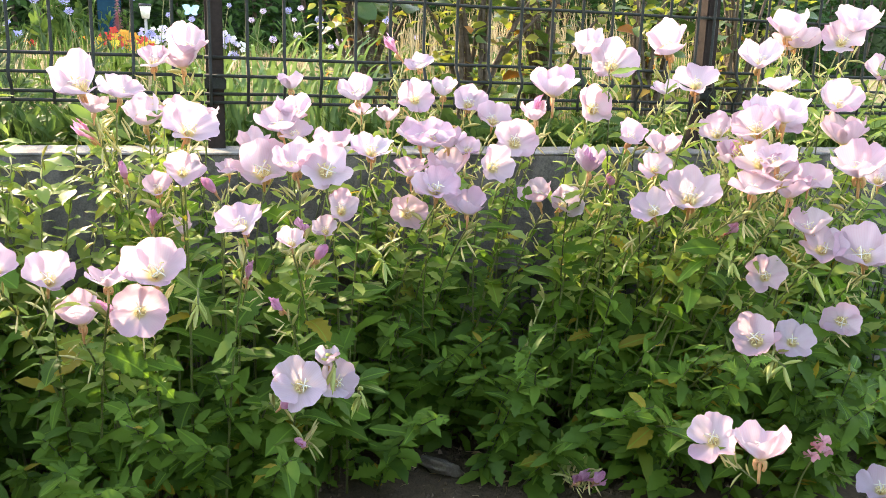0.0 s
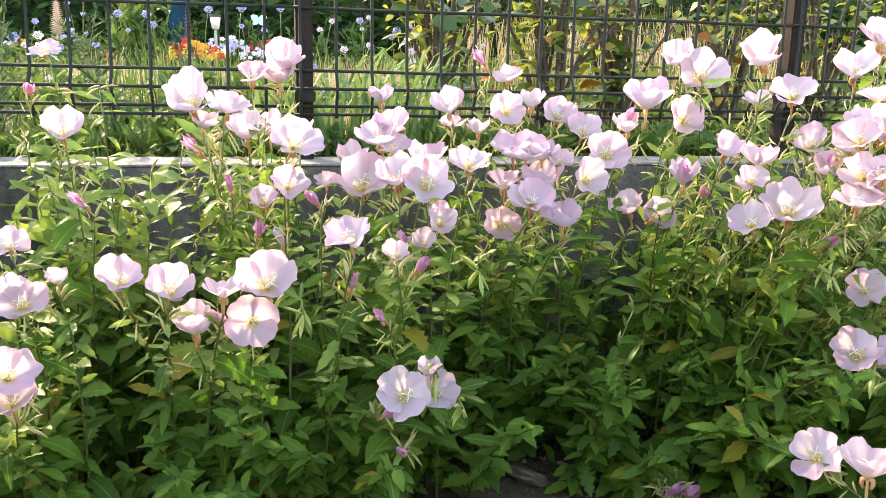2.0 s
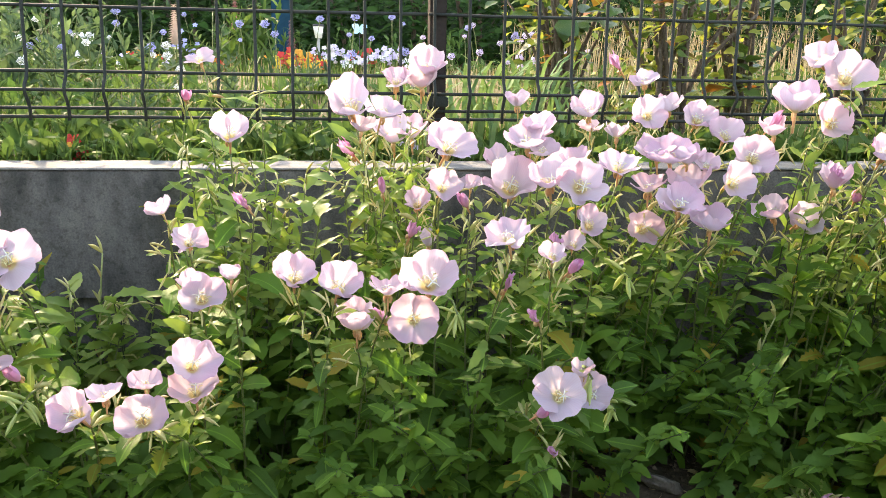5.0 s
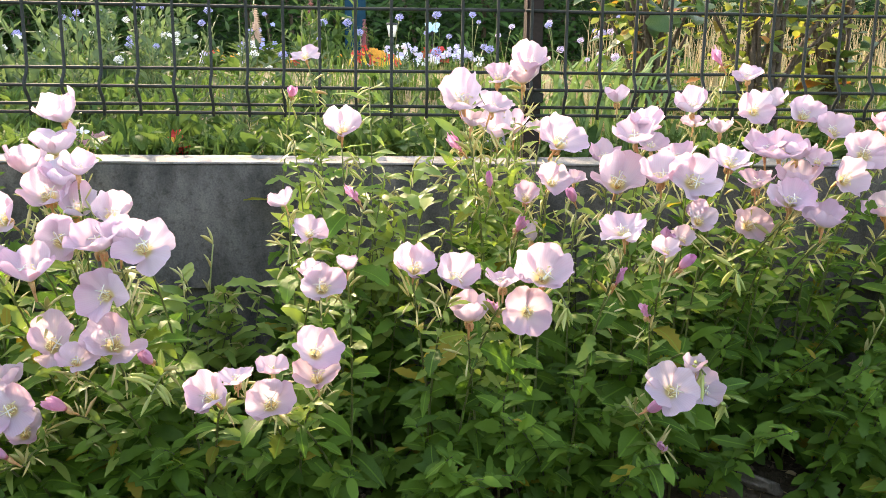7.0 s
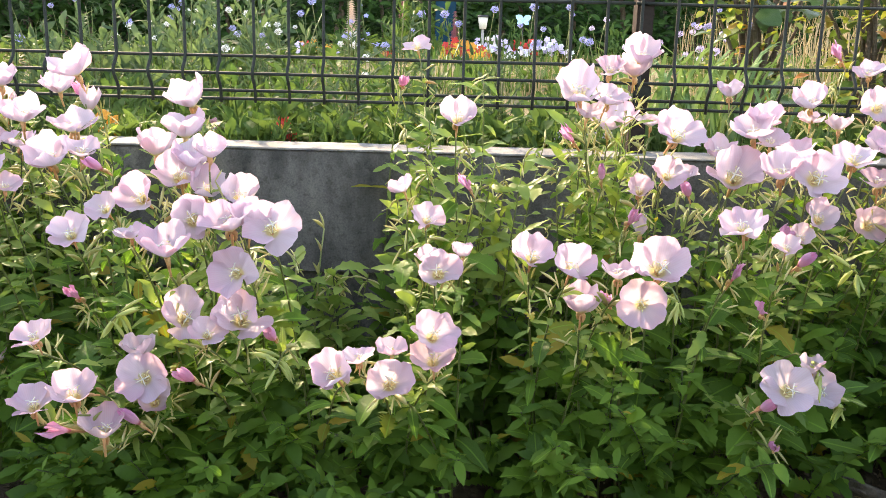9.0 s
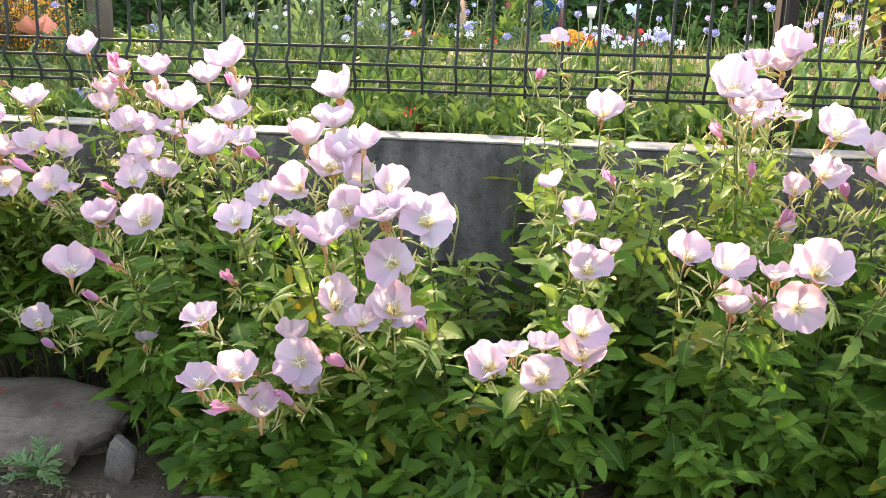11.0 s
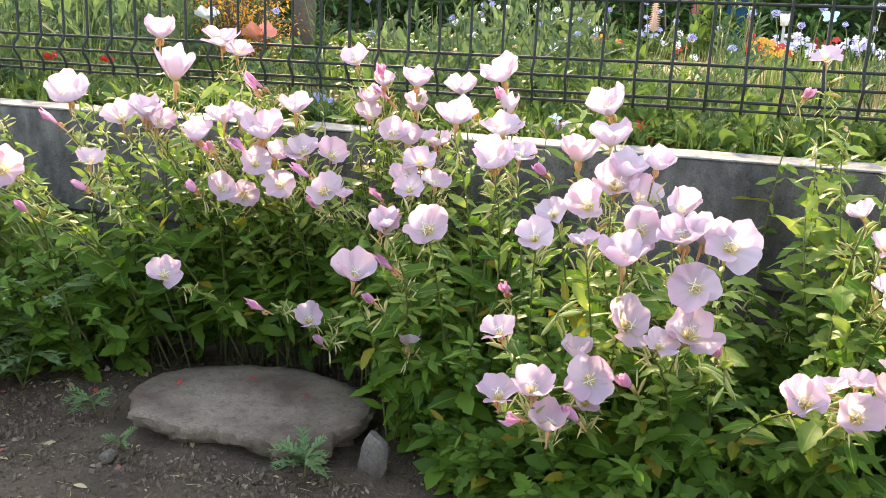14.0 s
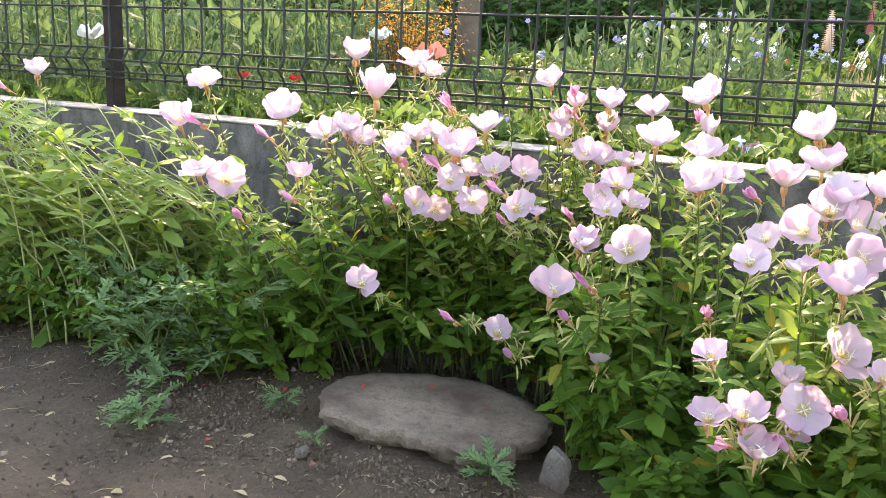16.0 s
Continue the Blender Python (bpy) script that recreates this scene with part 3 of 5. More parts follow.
def fence_panel(x0, x1, pitch, first):
    """A welded panel: straight rails, uprights crimped forward once near the foot."""
    p = tagged(new("mesh_fence"), "dark green welded wire mesh fence panel with crimped uprights", "fence", "fence panels")
    p.location = (x0, FENCE_Y, 0)
    ln = x1 - x0
    for z in RAILS:
        part_of(p, "rail_wire", as_mesh("rail_wire", *tube_data([Vector((ln * i / 8, 0.0015 * math.sin(i * 1.7), z + 0.001 * math.sin(i * 2.3 + z * 9))) for i in range(9)], 0.0033, 0.0033, 6), M["wire"]), Matrix())
    part_of(p, "rail_wire", as_mesh("rail_wire", *tube_data([Vector((ln * i / 8, -0.021, CREST)) for i in range(9)], 0.0033, 0.0033, 6), M["wire"]), Matrix())
    pts = [Vector((0, y, z)) for y, z in ((-0.004, 0.648), (-0.004, 0.672), (-0.010, 0.684), (-0.024, 0.700), (-0.0255, CREST), (-0.024, 0.716), (-0.010, 0.731), (-0.004, 0.743), (-0.004, 0.9), (-0.004, 1.15))]
    up = as_mesh("upright_wire", *tube_data(pts, 0.0034, 0.0034, 6), M["wire"])
    x = first
    while x < x1:
        if x > x0:
            part_of(p, "upright_wire", up, Matrix.Translation((x - x0, 0, 0)))
        x += pitch
    return p


fence_panel(-5.2, -2.86, 0.0735, -5.19)
fence_panel(-2.875, -0.002, 0.0725, -2.812)
fence_panel(0.0, 1.16, 0.0725, 0.012)
fence_panel(1.13, 2.6, 0.0725, 1.142)


# ---- slab, stones and litter on the soil ----
def slab():
    ring = [(-1.636, 1.178), (-1.65, 1.205), (-1.69, 1.25), (-1.703, 1.31), (-1.695, 1.37), (-1.645, 1.425), (-1.55, 1.48), (-1.43, 1.505), (-1.30, 1.465), (-1.215, 1.40), (-1.197, 1.32), (-1.206, 1.284), (-1.228, 1.250), (-1.214, 1.205), (-1.24, 1.184), (-1.30, 1.176), (-1.381, 1.165), (-1.45, 1.179), (-1.50, 1.164), (-1.57, 1.172)]
    edge = []
    for i, a in enumerate(ring):
        b = ring[(i + 1) % len(ring)]
        for t in (0, 0.1, 0.2, 0.3, 0.4, 0.5, 0.6, 0.7, 0.8, 0.9):
            x, y = a[0] + (b[0] - a[0]) * t, a[1] + (b[1] - a[1]) * t
            edge.append((x + 0.007 * noise.noise((x * 30, y * 30, 2)), y + 0.008 * noise.noise((x * 34, y * 34, 8))))
    k, vs, fs = len(edge), [], []
    cx, cy = -1.43, 1.33
    rings = ((0.055, -0.03), (0.05, 0.0), (0.036, 0.008), (0.016, 0.013), (0.006, 0.018), (0.001, 0.026), (0.0, 0.034), (0.001, 0.041), (0.004, 0.0455), (0.03, 0.046), (0.06, 0.046), (0.10, 0.046))
    for inset, z in rings:
        for x, y in edge:
            far = math.hypot(x - cx, y - cy)
            k0 = 0.5 + 1.3 * abs(noise.noise((x * 9, y * 9, 4))) if z < 0.02 else 1.0
            q = 1 - inset * k0 / far
            x, y = cx + (x - cx) * q, cy + (y - cy) * q
            w = 0.008 * noise.noise((x * 30, y * 30, z * 120)) + 0.005 * noise.noise((x * 80, y * 80, z * 300)) if z < 0.042 else 0.0012 * noise.noise((x * 9, y * 9, 1))
            vs.append(Vector((x + w, y + w * 0.6, z + 0.7 * w)))
    last = len(rings) - 1
    for r in range(last):
        for i in range(k):
            fs.append((r * k + i, r * k + (i + 1) % k, (r + 1) * k + (i + 1) % k, (r + 1) * k + i))
    fs.append(tuple(range(k))[::-1])
    fs.append(tuple(last * k + i for i in range(k)))
    me = as_mesh("concrete_slab", vs, fs, M["slab"])
    for p in me.polygons:
        p.use_smooth = p.center.z > 0.0452
    return tagged(new("concrete_slab", me), "broken grey concrete slab lying on the soil", "slab")


slab()


def rock(name, at, size, seed, label, material="stone"):
    bm = bmesh.new()
    bmesh.ops.create_icosphere(bm, subdivisions=3, radius=0.5)
    for v in bm.verts:
        d = v.co.normalized()
        v.co *= 1 + 0.35 * noise.noise(d * 1.6 + Vector((seed, 0, 0))) + 0.10 * noise.noise(d * 6 + Vector((seed, 3, 0)))
        v.co.x = max(-0.36, min(0.38, v.co.x))
        v.co.z = min(0.4, v.co.z + 0.25 * v.co.y)
        v.co = Vector((v.co.x * size[0], v.co.y * size[1], v.co.z * size[2]))
    ob = part(name, bm, M[material])
    ob.location = at
    ob.rotation_euler = (0.2 * seed, 0.1, seed)
    return tagged(ob, label, "stone")


rock("stone", (-1.143, 1.225, 0.018), (0.040, 0.055, 0.11), 1.3, "small grey stone beside the concrete slab")
rock("stone", (0.405, 1.385, 0.004), (0.10, 0.08, 0.031), 2.1, "flat grey stone half sunk in the soil")
rock("stone", (-0.94, 1.13, 0.0), (0.15, 0.10, 0.05), 3.4, "flat dark stone under the primroses")
rock("stone", (-1.62, 1.09, -0.004), (0.035, 0.03, 0.02), 4.4, "pebble on the soil")
rock("stone", (-2.0, 1.12, -0.004), (0.03, 0.03, 0.02), 5.2, "pebble on the soil")

rg = random.Random(11)
crumbs = Heap()
LUMP = [[Vector(v) * rg.uniform(0.75, 1.15) for v in ((1, 0, 0), (0.1, 1, 0.1), (-1, 0.1, 0), (0, -1, -0.1), (0.1, 0, 0.9), (0, 0.1, -0.8))] for _ in range(3)]
LUMP_FACES = [(0, 1, 4), (1, 2, 4), (2, 3, 4), (3, 0, 4), (1, 0, 5), (2, 1, 5), (3, 2, 5), (0, 3, 5)]
for _ in range(9000):
    x, y = rg.uniform(-3.0, 1.3), rg.uniform(0.55, 1.66)
    s = rg.choice((0.0025, 0.003, 0.004, 0.005, 0.006, 0.008)) * rg.uniform(0.7, 1.3)
    if -1.75 < x < -1.18 and 1.18 < y < 1.55:
        continue
    m = pose(x, y, soil_height(x, y) + s * 0.25, rg.uniform(0, 360), rg.uniform(0, 360), rg.uniform(0, 360)) @ Matrix.Diagonal((s, s * rg.uniform(0.35, 1), s * rg.uniform(0.2, 0.7), 1))
    crumbs.put(m, LUMP[_ % 3], LUMP_FACES)
for _ in range(2600):
    x, y, s = rg.gauss(-1.86, 0.13), rg.gauss(1.13, 0.10), rg.choice((0.002, 0.003, 0.004, 0.005, 0.008))
    if _ % 3 == 0:
        x, y = rg.uniform(-1.7, -1.12), rg.gauss(1.10, 0.035)
    if -1.72 < x < -1.17 and 1.15 < y < 1.55:
        continue
    m = pose(x, y, soil_height(x, y) + s * 0.25, rg.uniform(0, 360), rg.uniform(0, 360), rg.uniform(0, 360)) @ Matrix.Diagonal((s, s * rg.uniform(0.3, 1), s * rg.uniform(0.2, 0.7), 1))
    crumbs.put(m, LUMP[_ % 3], LUMP_FACES)
tagged(new("soil_crumbs", crumbs.done("soil_crumbs", M["crumb"], False)), "loose crumbs of earth and grit on the soil", "gravel", kind="stuff")
litter = Heap()
for _ in range(1100):
    x, y = rg.uniform(-2.8, 1.2), rg.uniform(0.6, 1.64)
    p, a, ln = Vector((x, y, soil_height(x, y) + 0.003)), rg.uniform(0, 6.28), rg.uniform(0.008, 0.04)
    if -1.75 < x < -1.18 and 1.18 < y < 1.55:
        continue
    if rg.random() < 0.6:
        litter.tube(bezier(p, p + Vector((math.cos(a), math.sin(a), 0.2)) * ln * 0.5, p + Vector((math.cos(a + 0.3), math.sin(a + 0.3), 0.02)) * ln, 2), 0.0007, 0.0004, 3)
    else:
        litter.put(heading(p, (math.cos(a), math.sin(a), 0.1), (rg.uniform(-.4, .4), rg.uniform(-.4, .4), 1), ln * 0.8), *rg.choice(SMALL_LEAF))
tagged(new("dry_litter", litter.done("dry_litter", M["straw"])), "dry straw and dead leaf bits on the soil", "litter", kind="stuff")
for x, y, z in ((-1.628, 1.335, 0.050), (-1.355, 1.36, 0.050), (-1.99, 1.23, 0.004), (-1.80, 1.02, 0.004), (-1.56, 1.05, 0.004), (-1.83, 1.31, 0.006), (-1.50, 1.40, 0.050)):
    vs, fs = ROUND_LEAF[0]
    ob = new("fallen_petal", as_mesh("fallen_petal", [v * 0.016 for v in vs], fs, M["fallen"]))
    ob.matrix_basis = pose(x, y, z, rg.uniform(-10, 10), rg.uniform(-10, 10), rg.uniform(0, 360))
    tagged(ob, "small fallen red petal", "petal", "fallen petals")


# ---- weeds on the soil ----
def lobed_leaf(h, at, way, size, rg):
    """A deeply cut leaf: a rib with paired lobes."""
    way = Vector(way).normalized()
    side = way.cross(Vector((0, 0, 1))).normalized()
    tip = at + way * size + Vector((0, 0, -0.15 * size))
    path = bezier(at, at + way * size * 0.5 + Vector((0, 0, 0.18 * size)), tip, 6)
    for i in range(1, 7):
        s = size * 0.30 * math.sin(math.pi * (i + 0.8) / 8.4)
        for d in (-1, 1):
            h.put(heading(path[i], way * rg.uniform(0.8, 1.3) + side * d + Vector((0, 0, rg.uniform(-0.1, 0.3))), (0, 0, 1), s * rg.uniform(0.8, 1.3)), *SMALL_LEAF[i % 2])
    h.put(heading(at, path[4] - at, (0, 0, 1), size * 0.97), *LEAF[5])
    h.tube(path, size * 0.012, size * 0.006, 3)


def weed(x, y, z, height, leaves, size, label, material="cut_leaf", name="weed"):
    rg = random.Random(int(x * 1000) + int(y * 777))
    w = tagged(new(name), label, "weed")
    w.location = (x, y, z)
    h, s = Heap(), Heap()
    stems = max(1, leaves // 10)
    for k in range(stems):
        lean = Vector((rg.uniform(-0.4, 0.4), rg.uniform(-0.5, 0.2), 1)).normalized() * height * rg.uniform(0.7, 1)
        path = bezier(Vector((0, 0, 0)), lean * 0.5 + Vector((0, 0, 0.02)), lean, 6)
        s.tube(path, 0.0022, 0.0012, 4)
        for i in range(leaves // stems):
            a = rg.uniform(0, 6.28)
            lobed_leaf(h, path[rg.randint(1, 6)], (math.cos(a), math.sin(a) - 0.3, rg.uniform(0.0, 0.7)), size * rg.uniform(0.7, 1.2), rg)
    part_of(w, "stem", s.done("stem", M["stem"]), Matrix())
    part_of(w, "foliage", h.done("foliage", M[material]), Matrix())


weed(-1.94, 1.00, 0, 0.06, 16, 0.075, "low grey-green weed with cut leaves on bare soil")
weed(-2.0, 1.10, 0, 0.08, 12, 0.07, "low grey-green weed with cut leaves on bare soil")
weed(-1.75, 1.22, 0, 0.05, 10, 0.05, "small weed tuft beside the concrete slab")
weed(-1.61, 1.12, 0, 0.03, 6, 0.035, "tiny weed sprouting from the soil")
weed(-1.245, 1.145, 0, 0.06, 14, 0.06, "low weed with cut leaves before the slab")
weed(-2.12, 1.20, 0, 0.27, 40, 0.10, "mugwort with deeply cut grey-green leaves", name="mugwort")
weed(-2.26, 1.24, 0, 0.30, 34, 0.10, "mugwort with deeply cut grey-green leaves", name="mugwort")
weed(-1.98, 1.27, 0, 0.26, 30, 0.09, "mugwort with deeply cut grey-green leaves", name="mugwort")


def add_sky_blocker():
    """A tall unseen mass facing the flowers, added to block low sky light."""
    xs, zs = spaced(-9.0, 8.0, 0.35), spaced(-0.05, BLOCKER_HIGH, 0.3)
    vs, fs, w = [], [], len(xs)
    for z in zs:
        for x in xs:
            vs.append(Vector((x, -2.2 + 0.10 * noise.noise((x * 1.1, z * 1.1, 9)), z)))
    for j in range(len(zs) - 1):
        for i in range(w - 1):
            fs.append((j * w + i, j * w + i + 1, (j + 1) * w + i + 1, (j + 1) * w + i))
    k, top = len(vs), (len(zs) - 1) * w
    vs += [Vector((x, -2.9, z)) for z in (-0.05, BLOCKER_HIGH) for x in xs]
    for i in range(w - 1):
        fs += [(top + i, top + i + 1, k + w + i + 1, k + w + i), (k + i + 1, k + i, k + w + i, k + w + i + 1)]
    fs += [tuple([j * w for j in range(len(zs))] + [k + w, k]), tuple([j * w + w - 1 for j in range(len(zs))][::-1] + [k + w - 1, k + 2 * w - 1])]
    tagged(new("wall_behind", as_mesh("wall_behind", vs, fs, M["hedge_mass"])), "unseen dark green hedge-like mass added to block low sky light", "hedge", kind="structure")


# height of the added mass, out of view, that darkens the lower fronts
BLOCKER_HIGH = 1.4
add_sky_blocker()


# ---- the garden behind the fence ----
rg = random.Random(21)


def blades(name, n, x0, x1, y0, y1, h0, h1, width, material, label, ground_of=garden_height, lean=0.4, gap=None):
    h = Heap()
    for _ in range(n):
        x, y = rg.uniform(x0, x1), rg.uniform(y0, y1)
        if gap and noise.noise((x * 1.3, y * 1.3, 7)) > gap:
            continue
        p, a, ht = Vector((x, y, ground_of(x, y) - 0.004)), rg.uniform(0, 6.28), rg.uniform(h0, h1)
        s = Vector((-math.sin(a), math.cos(a), 0)) * width * rg.uniform(0.6, 1.2)
        d = Vector((math.cos(a), math.sin(a), 0)) * ht * lean * rg.uniform(0.1, 1)
        m1, tip = p + d * 0.35 + Vector((0, 0, ht * 0.6)), p + d + Vector((0, 0, ht))
        h.add([p - s, p + s, m1 + s * 0.8, m1 - s * 0.8, tip], [(0, 1, 2, 3), (3, 2, 4)])
    return tagged(new(name, h.done(name, M[material])), label, "grass", kind="stuff")


blades("lawn_grass", 11000, -5.6, 2.2, 1.86, 4.6, 0.02, 0.07, 0.0016, "grass", "dry yellow-green lawn grass behind the fence")
blades("border_grass", 7000, -5.2, 2.0, 1.83, 2.15, 0.03, 0.11, 0.0026, "lush", "fresh green grass along the back of the wall", lean=0.6)
blades("seed_stalks", 1100, -0.1, 1.4, 2.0, 3.2, 0.07, 0.19, 0.0012, "straw", "straw-coloured seed stalks in the lawn", lean=0.25)


def broad_weeds(name, n, x0, x1, y0, y1, label, size):
    h = Heap()
    for _ in range(n):
        x, y = rg.uniform(x0, x1), rg.uniform(y0, y1)
        p = Vector((x, y, garden_height(x, y)))
        for i in range(rg.randint(4, 8)):
            a = rg.uniform(0, 6.28)
            h.put(heading(p + Vector((0, 0, rg.uniform(0, 0.05))), (math.cos(a), math.sin(a), rg.uniform(0.1, 1.3)), (0, 0, 1), size * rg.uniform(0.6, 1.2)), *rg.choice(LEAF[:3] + SMALL_LEAF))
    return tagged(new(name, h.done(name, M["lush"])), label, "weeds", kind="stuff")


broad_weeds("border_weeds", 640, -4.6, 1.8, 1.85, 2.25, "low broad-leaved weeds behind the wall", 0.075)
blades("meadow_tufts", 6500, -5.6, 0.3, 2.0, 3.5, 0.05, 0.18, 0.0028, "lush", "tufts of taller green grass among the garden plants", lean=0.35, gap=-0.02)
blades("dry_tufts", 4500, -5.4, 1.6, 2.2, 4.0, 0.04, 0.11, 0.0018, "straw", "dry straw-coloured grass tufts in the lawn", lean=0.5, gap=0.05)
broad_weeds("middle_weeds", 300, -5.4, 1.6, 2.2, 3.4, "broad-leaved green plants in the middle of the garden", 0.085)


def leafy_stalks(name, n, x0, x1, y0, y1, h0, h1, size, material, label):
    """Upright stalks set with narrow and broad leaves."""
    h = Heap()
    for _ in range(n):
        x, y, ht = rg.uniform(x0, x1), rg.uniform(y0, y1), rg.uniform(h0, h1)
        p = Vector((x, y, garden_height(x, y) - 0.01))
        top = p + Vector((rg.uniform(-0.2, 0.2) * ht, rg.uniform(-0.15, 0.15) * ht, ht))
        path = bezier(p, p.lerp(top, 0.5) + Vector((rg.uniform(-0.04, 0.04), 0, 0.03)), top, 5)
        h.tube(path, 0.0028, 0.0014, 4)
        for i in range(int(7 + 16 * ht)):
            t = rg.random() ** 1.2
            q = path[min(4, int(t * 5))].lerp(path[min(5, int(t * 5) + 1)], t * 5 - int(t * 5))
            a = rg.uniform(0, 6.28)
            h.put(heading(q, (math.cos(a), math.sin(a), rg.uniform(0.1, 2.2)), (rg.uniform(-0.6, 0.6), rg.uniform(-0.8, 0.3), 1), size * rg.uniform(0.5, 1.3) * (1.1 - 0.5 * t)), *rg.choice(NARROW + SMALL_LEAF))
    return tagged(new(name, h.done(name, M[material])), label, "garden plants", kind="stuff")


blades("tall_grass", 1300, -5.6, -2.55, 1.95, 3.5, 0.16, 0.42, 0.0030, "grey_leaf", "tall grey-green grass and stalks behind the fence", lean=0.5)
leafy_stalks("tall_stalks", 260, -5.6, -2.5, 1.95, 3.6, 0.22, 0.55, 0.12, "grey_leaf", "tall leafy grey-green stalks behind the fence")
leafy_stalks("bed_stalks", 90, -1.72, -1.05, 2.3, 4.3, 0.12, 0.38, 0.09, "grey_leaf", "leafy grey-green stalks in the flower bed")
broad_weeds("bed_weeds", 220, -2.6, -0.9, 2.5, 4.3, "low green plants in the middle of the flower bed", 0.085)
leafy_stalks("low_stalks", 130, -1.6, 0.1, 1.88, 2.6, 0.06, 0.20, 0.08, "lush", "low leafy plants behind the wall")
leafy_stalks("green_stalks", 14, -0.72, -0.50, 4.3, 4.5, 0.28, 0.50, 0.11, "lush", "tall fresh green leafy stalks among the flowers")
leafy_stalks("bed_stalks", 60, -1.2, 0.6, 5.0, 5.5, 0.10, 0.30, 0.08, "lush", "leafy green stalks at the back of the garden")
blades("straw_grass", 800, 0.7, 2.3, 2.7, 4.6, 0.16, 0.42, 0.0022, "straw", "tall pale straw-coloured grass beyond the roses", lean=0.5)
broad_weeds("corner_weeds", 420, 0.6, 2.8, 1.84, 3.8, "leafy weeds behind the wall under the roses", 0.10)
broad_weeds("bed_leaves", 420, -3.0, 1.6, 4.95, 5.6, "leafy green bedding plants at the back of the garden", 0.09)


def strap_clump(x, y, n, height, label):
    h = Heap()
    for _ in range(n):
        p = Vector((x + rg.uniform(-0.1, 0.1), y + rg.uniform(-0.07, 0.07), 0))
        p.z = garden_height(p.x, p.y)
        a, ht = rg.uniform(0, 6.28), height * rg.uniform(0.6, 1.1)
        d = Vector((math.cos(a), math.sin(a), 0))
        s = Vector((-d.y, d.x, 0)) * 0.006
        pts = bezier(p, p + d * 0.03 + Vector((0, 0, ht)), p + d * ht * 0.5 + Vector((0, 0, ht * 0.85)), 5)
        vs = [q + s * k * (1 - 0.9 * (i / 5) ** 3) for i, q in enumerate(pts) for k in (-1, 1)]
        h.add(vs, [(2 * i, 2 * i + 1, 2 * i + 3, 2 * i + 2) for i in range(5)])
    ob = new("iris_leaves", h.done("iris_leaves", M["cut_leaf"]))
    return tagged(ob, label, "leaf clump", "strap-leaved clumps")


for x, y, n, ht in ((0.10, 1.98, 40, 0.28), (0.24, 2.04, 40, 0.30), (0.02, 2.12, 26, 0.26), (0.36, 2.0, 24, 0.22)):
    strap_clump(x, y, n, ht, "clump of upright green strap-shaped leaves")


POPPY_BUD = pod_mesh(2.6)


def feather_leaf(h, at, way, size, rg):
    """A thin rib with pairs of narrow lobes."""
    way = Vector(way).normalized()
    side = way.cross(Vector((0, 0, 1))).normalized()
    path = bezier(at, at + way * size * 0.6, at + way * size + Vector((side.x, side.y, -0.8)) * 0.2 * size, 6)
    for i in range(1, 7):
        s = size * 0.26 * math.sin(math.pi * (i + 1.5) / 9.5)
        for d in (-1, 1):
            h.put(heading(path[i], way * rg.uniform(0.7, 1.4) + side * d + Vector((0, 0, rg.uniform(-0.2, 0.3))), (rg.uniform(-0.5, 0.5), -0.5, 1), s * rg.uniform(0.7, 1.4)), *SMALL_LEAF[1])
    h.tube(path, size * 0.014, size * 0.006, 3)


def tall_herb(x, y, height, leaves, size, label, material="grey_leaf", bloom_material=None, bloom_size=0.0):
    """An upright plant with cut leaves, and a nodding bud or a bloom on top."""
    r = random.Random(int(x * 991) + int(y * 313))
    w = tagged(new("garden_poppy"), label, "poppy plant", "garden poppies")
    z = garden_height(x, y)
    w.location = (x, y, z)
    h, s = Heap(), Heap()
    for k in range(3):
        lean = Vector((r.uniform(-0.25, 0.25), r.uniform(-0.15, 0.15), 1)) * height * r.uniform(0.75, 1.0)
        path = bezier(Vector((0, 0, 0)), Vector((lean.x * 0.2, lean.y * 0.2, lean.z * 0.6)), lean, 7)
        s.tube(path, 0.0026, 0.0014, 4)
        for i in range(leaves // 3):
            a = r.uniform(0, 6.28)
            feather_leaf(h, path[r.choice((0, 0, 1, 1, 2, 3, 4))], (math.cos(a), math.sin(a), r.uniform(0.5, 2.2)), size * r.uniform(0.6, 1.2), r)
        if k == 0 and bloom_material:
            petals(w, lean, bloom_material, bloom_size, r)
        else:
            b = Heap()
            b.tube([lean, lean + Vector((0.008, 0, 0.016)), lean + Vector((0.022, 0, 0.012)), lean + Vector((0.026, 0, -0.002))], 0.0014, 0.0014, 4)
            b.put(heading(lean + Vector((0.026, 0, 0)), (0.25, 0, -1), (0, 1, 0), 0.026), *POPPY_BUD)
            part_of(w, "bud", b.done("bud", M["grey_leaf"]), Matrix())
    part_of(w, "stem", s.done("stem", M["stem"]), Matrix())
    part_of(w, "foliage", h.done("foliage", M[material]), Matrix())
    return w


GARDEN_PETAL = {}


def petals(parent, at, material, size, r, count=4, opening="bowl"):
    """A simple garden bloom of a few broad petals."""
    key = (material, opening)
    if key not in GARDEN_PETAL:
        GARDEN_PETAL[key] = petal_mesh("petal", M[material], *OPENING[opening], 31, frill=0.1)
    for k in range(count):
        part_of(parent, "petal", GARDEN_PETAL[key], Matrix.Translation(at) @ pose(0, 0, 0, r.uniform(15, 35), r.uniform(-8, 8), 360 / count * k) @ Matrix.Diagonal((size, size, size, 1)))


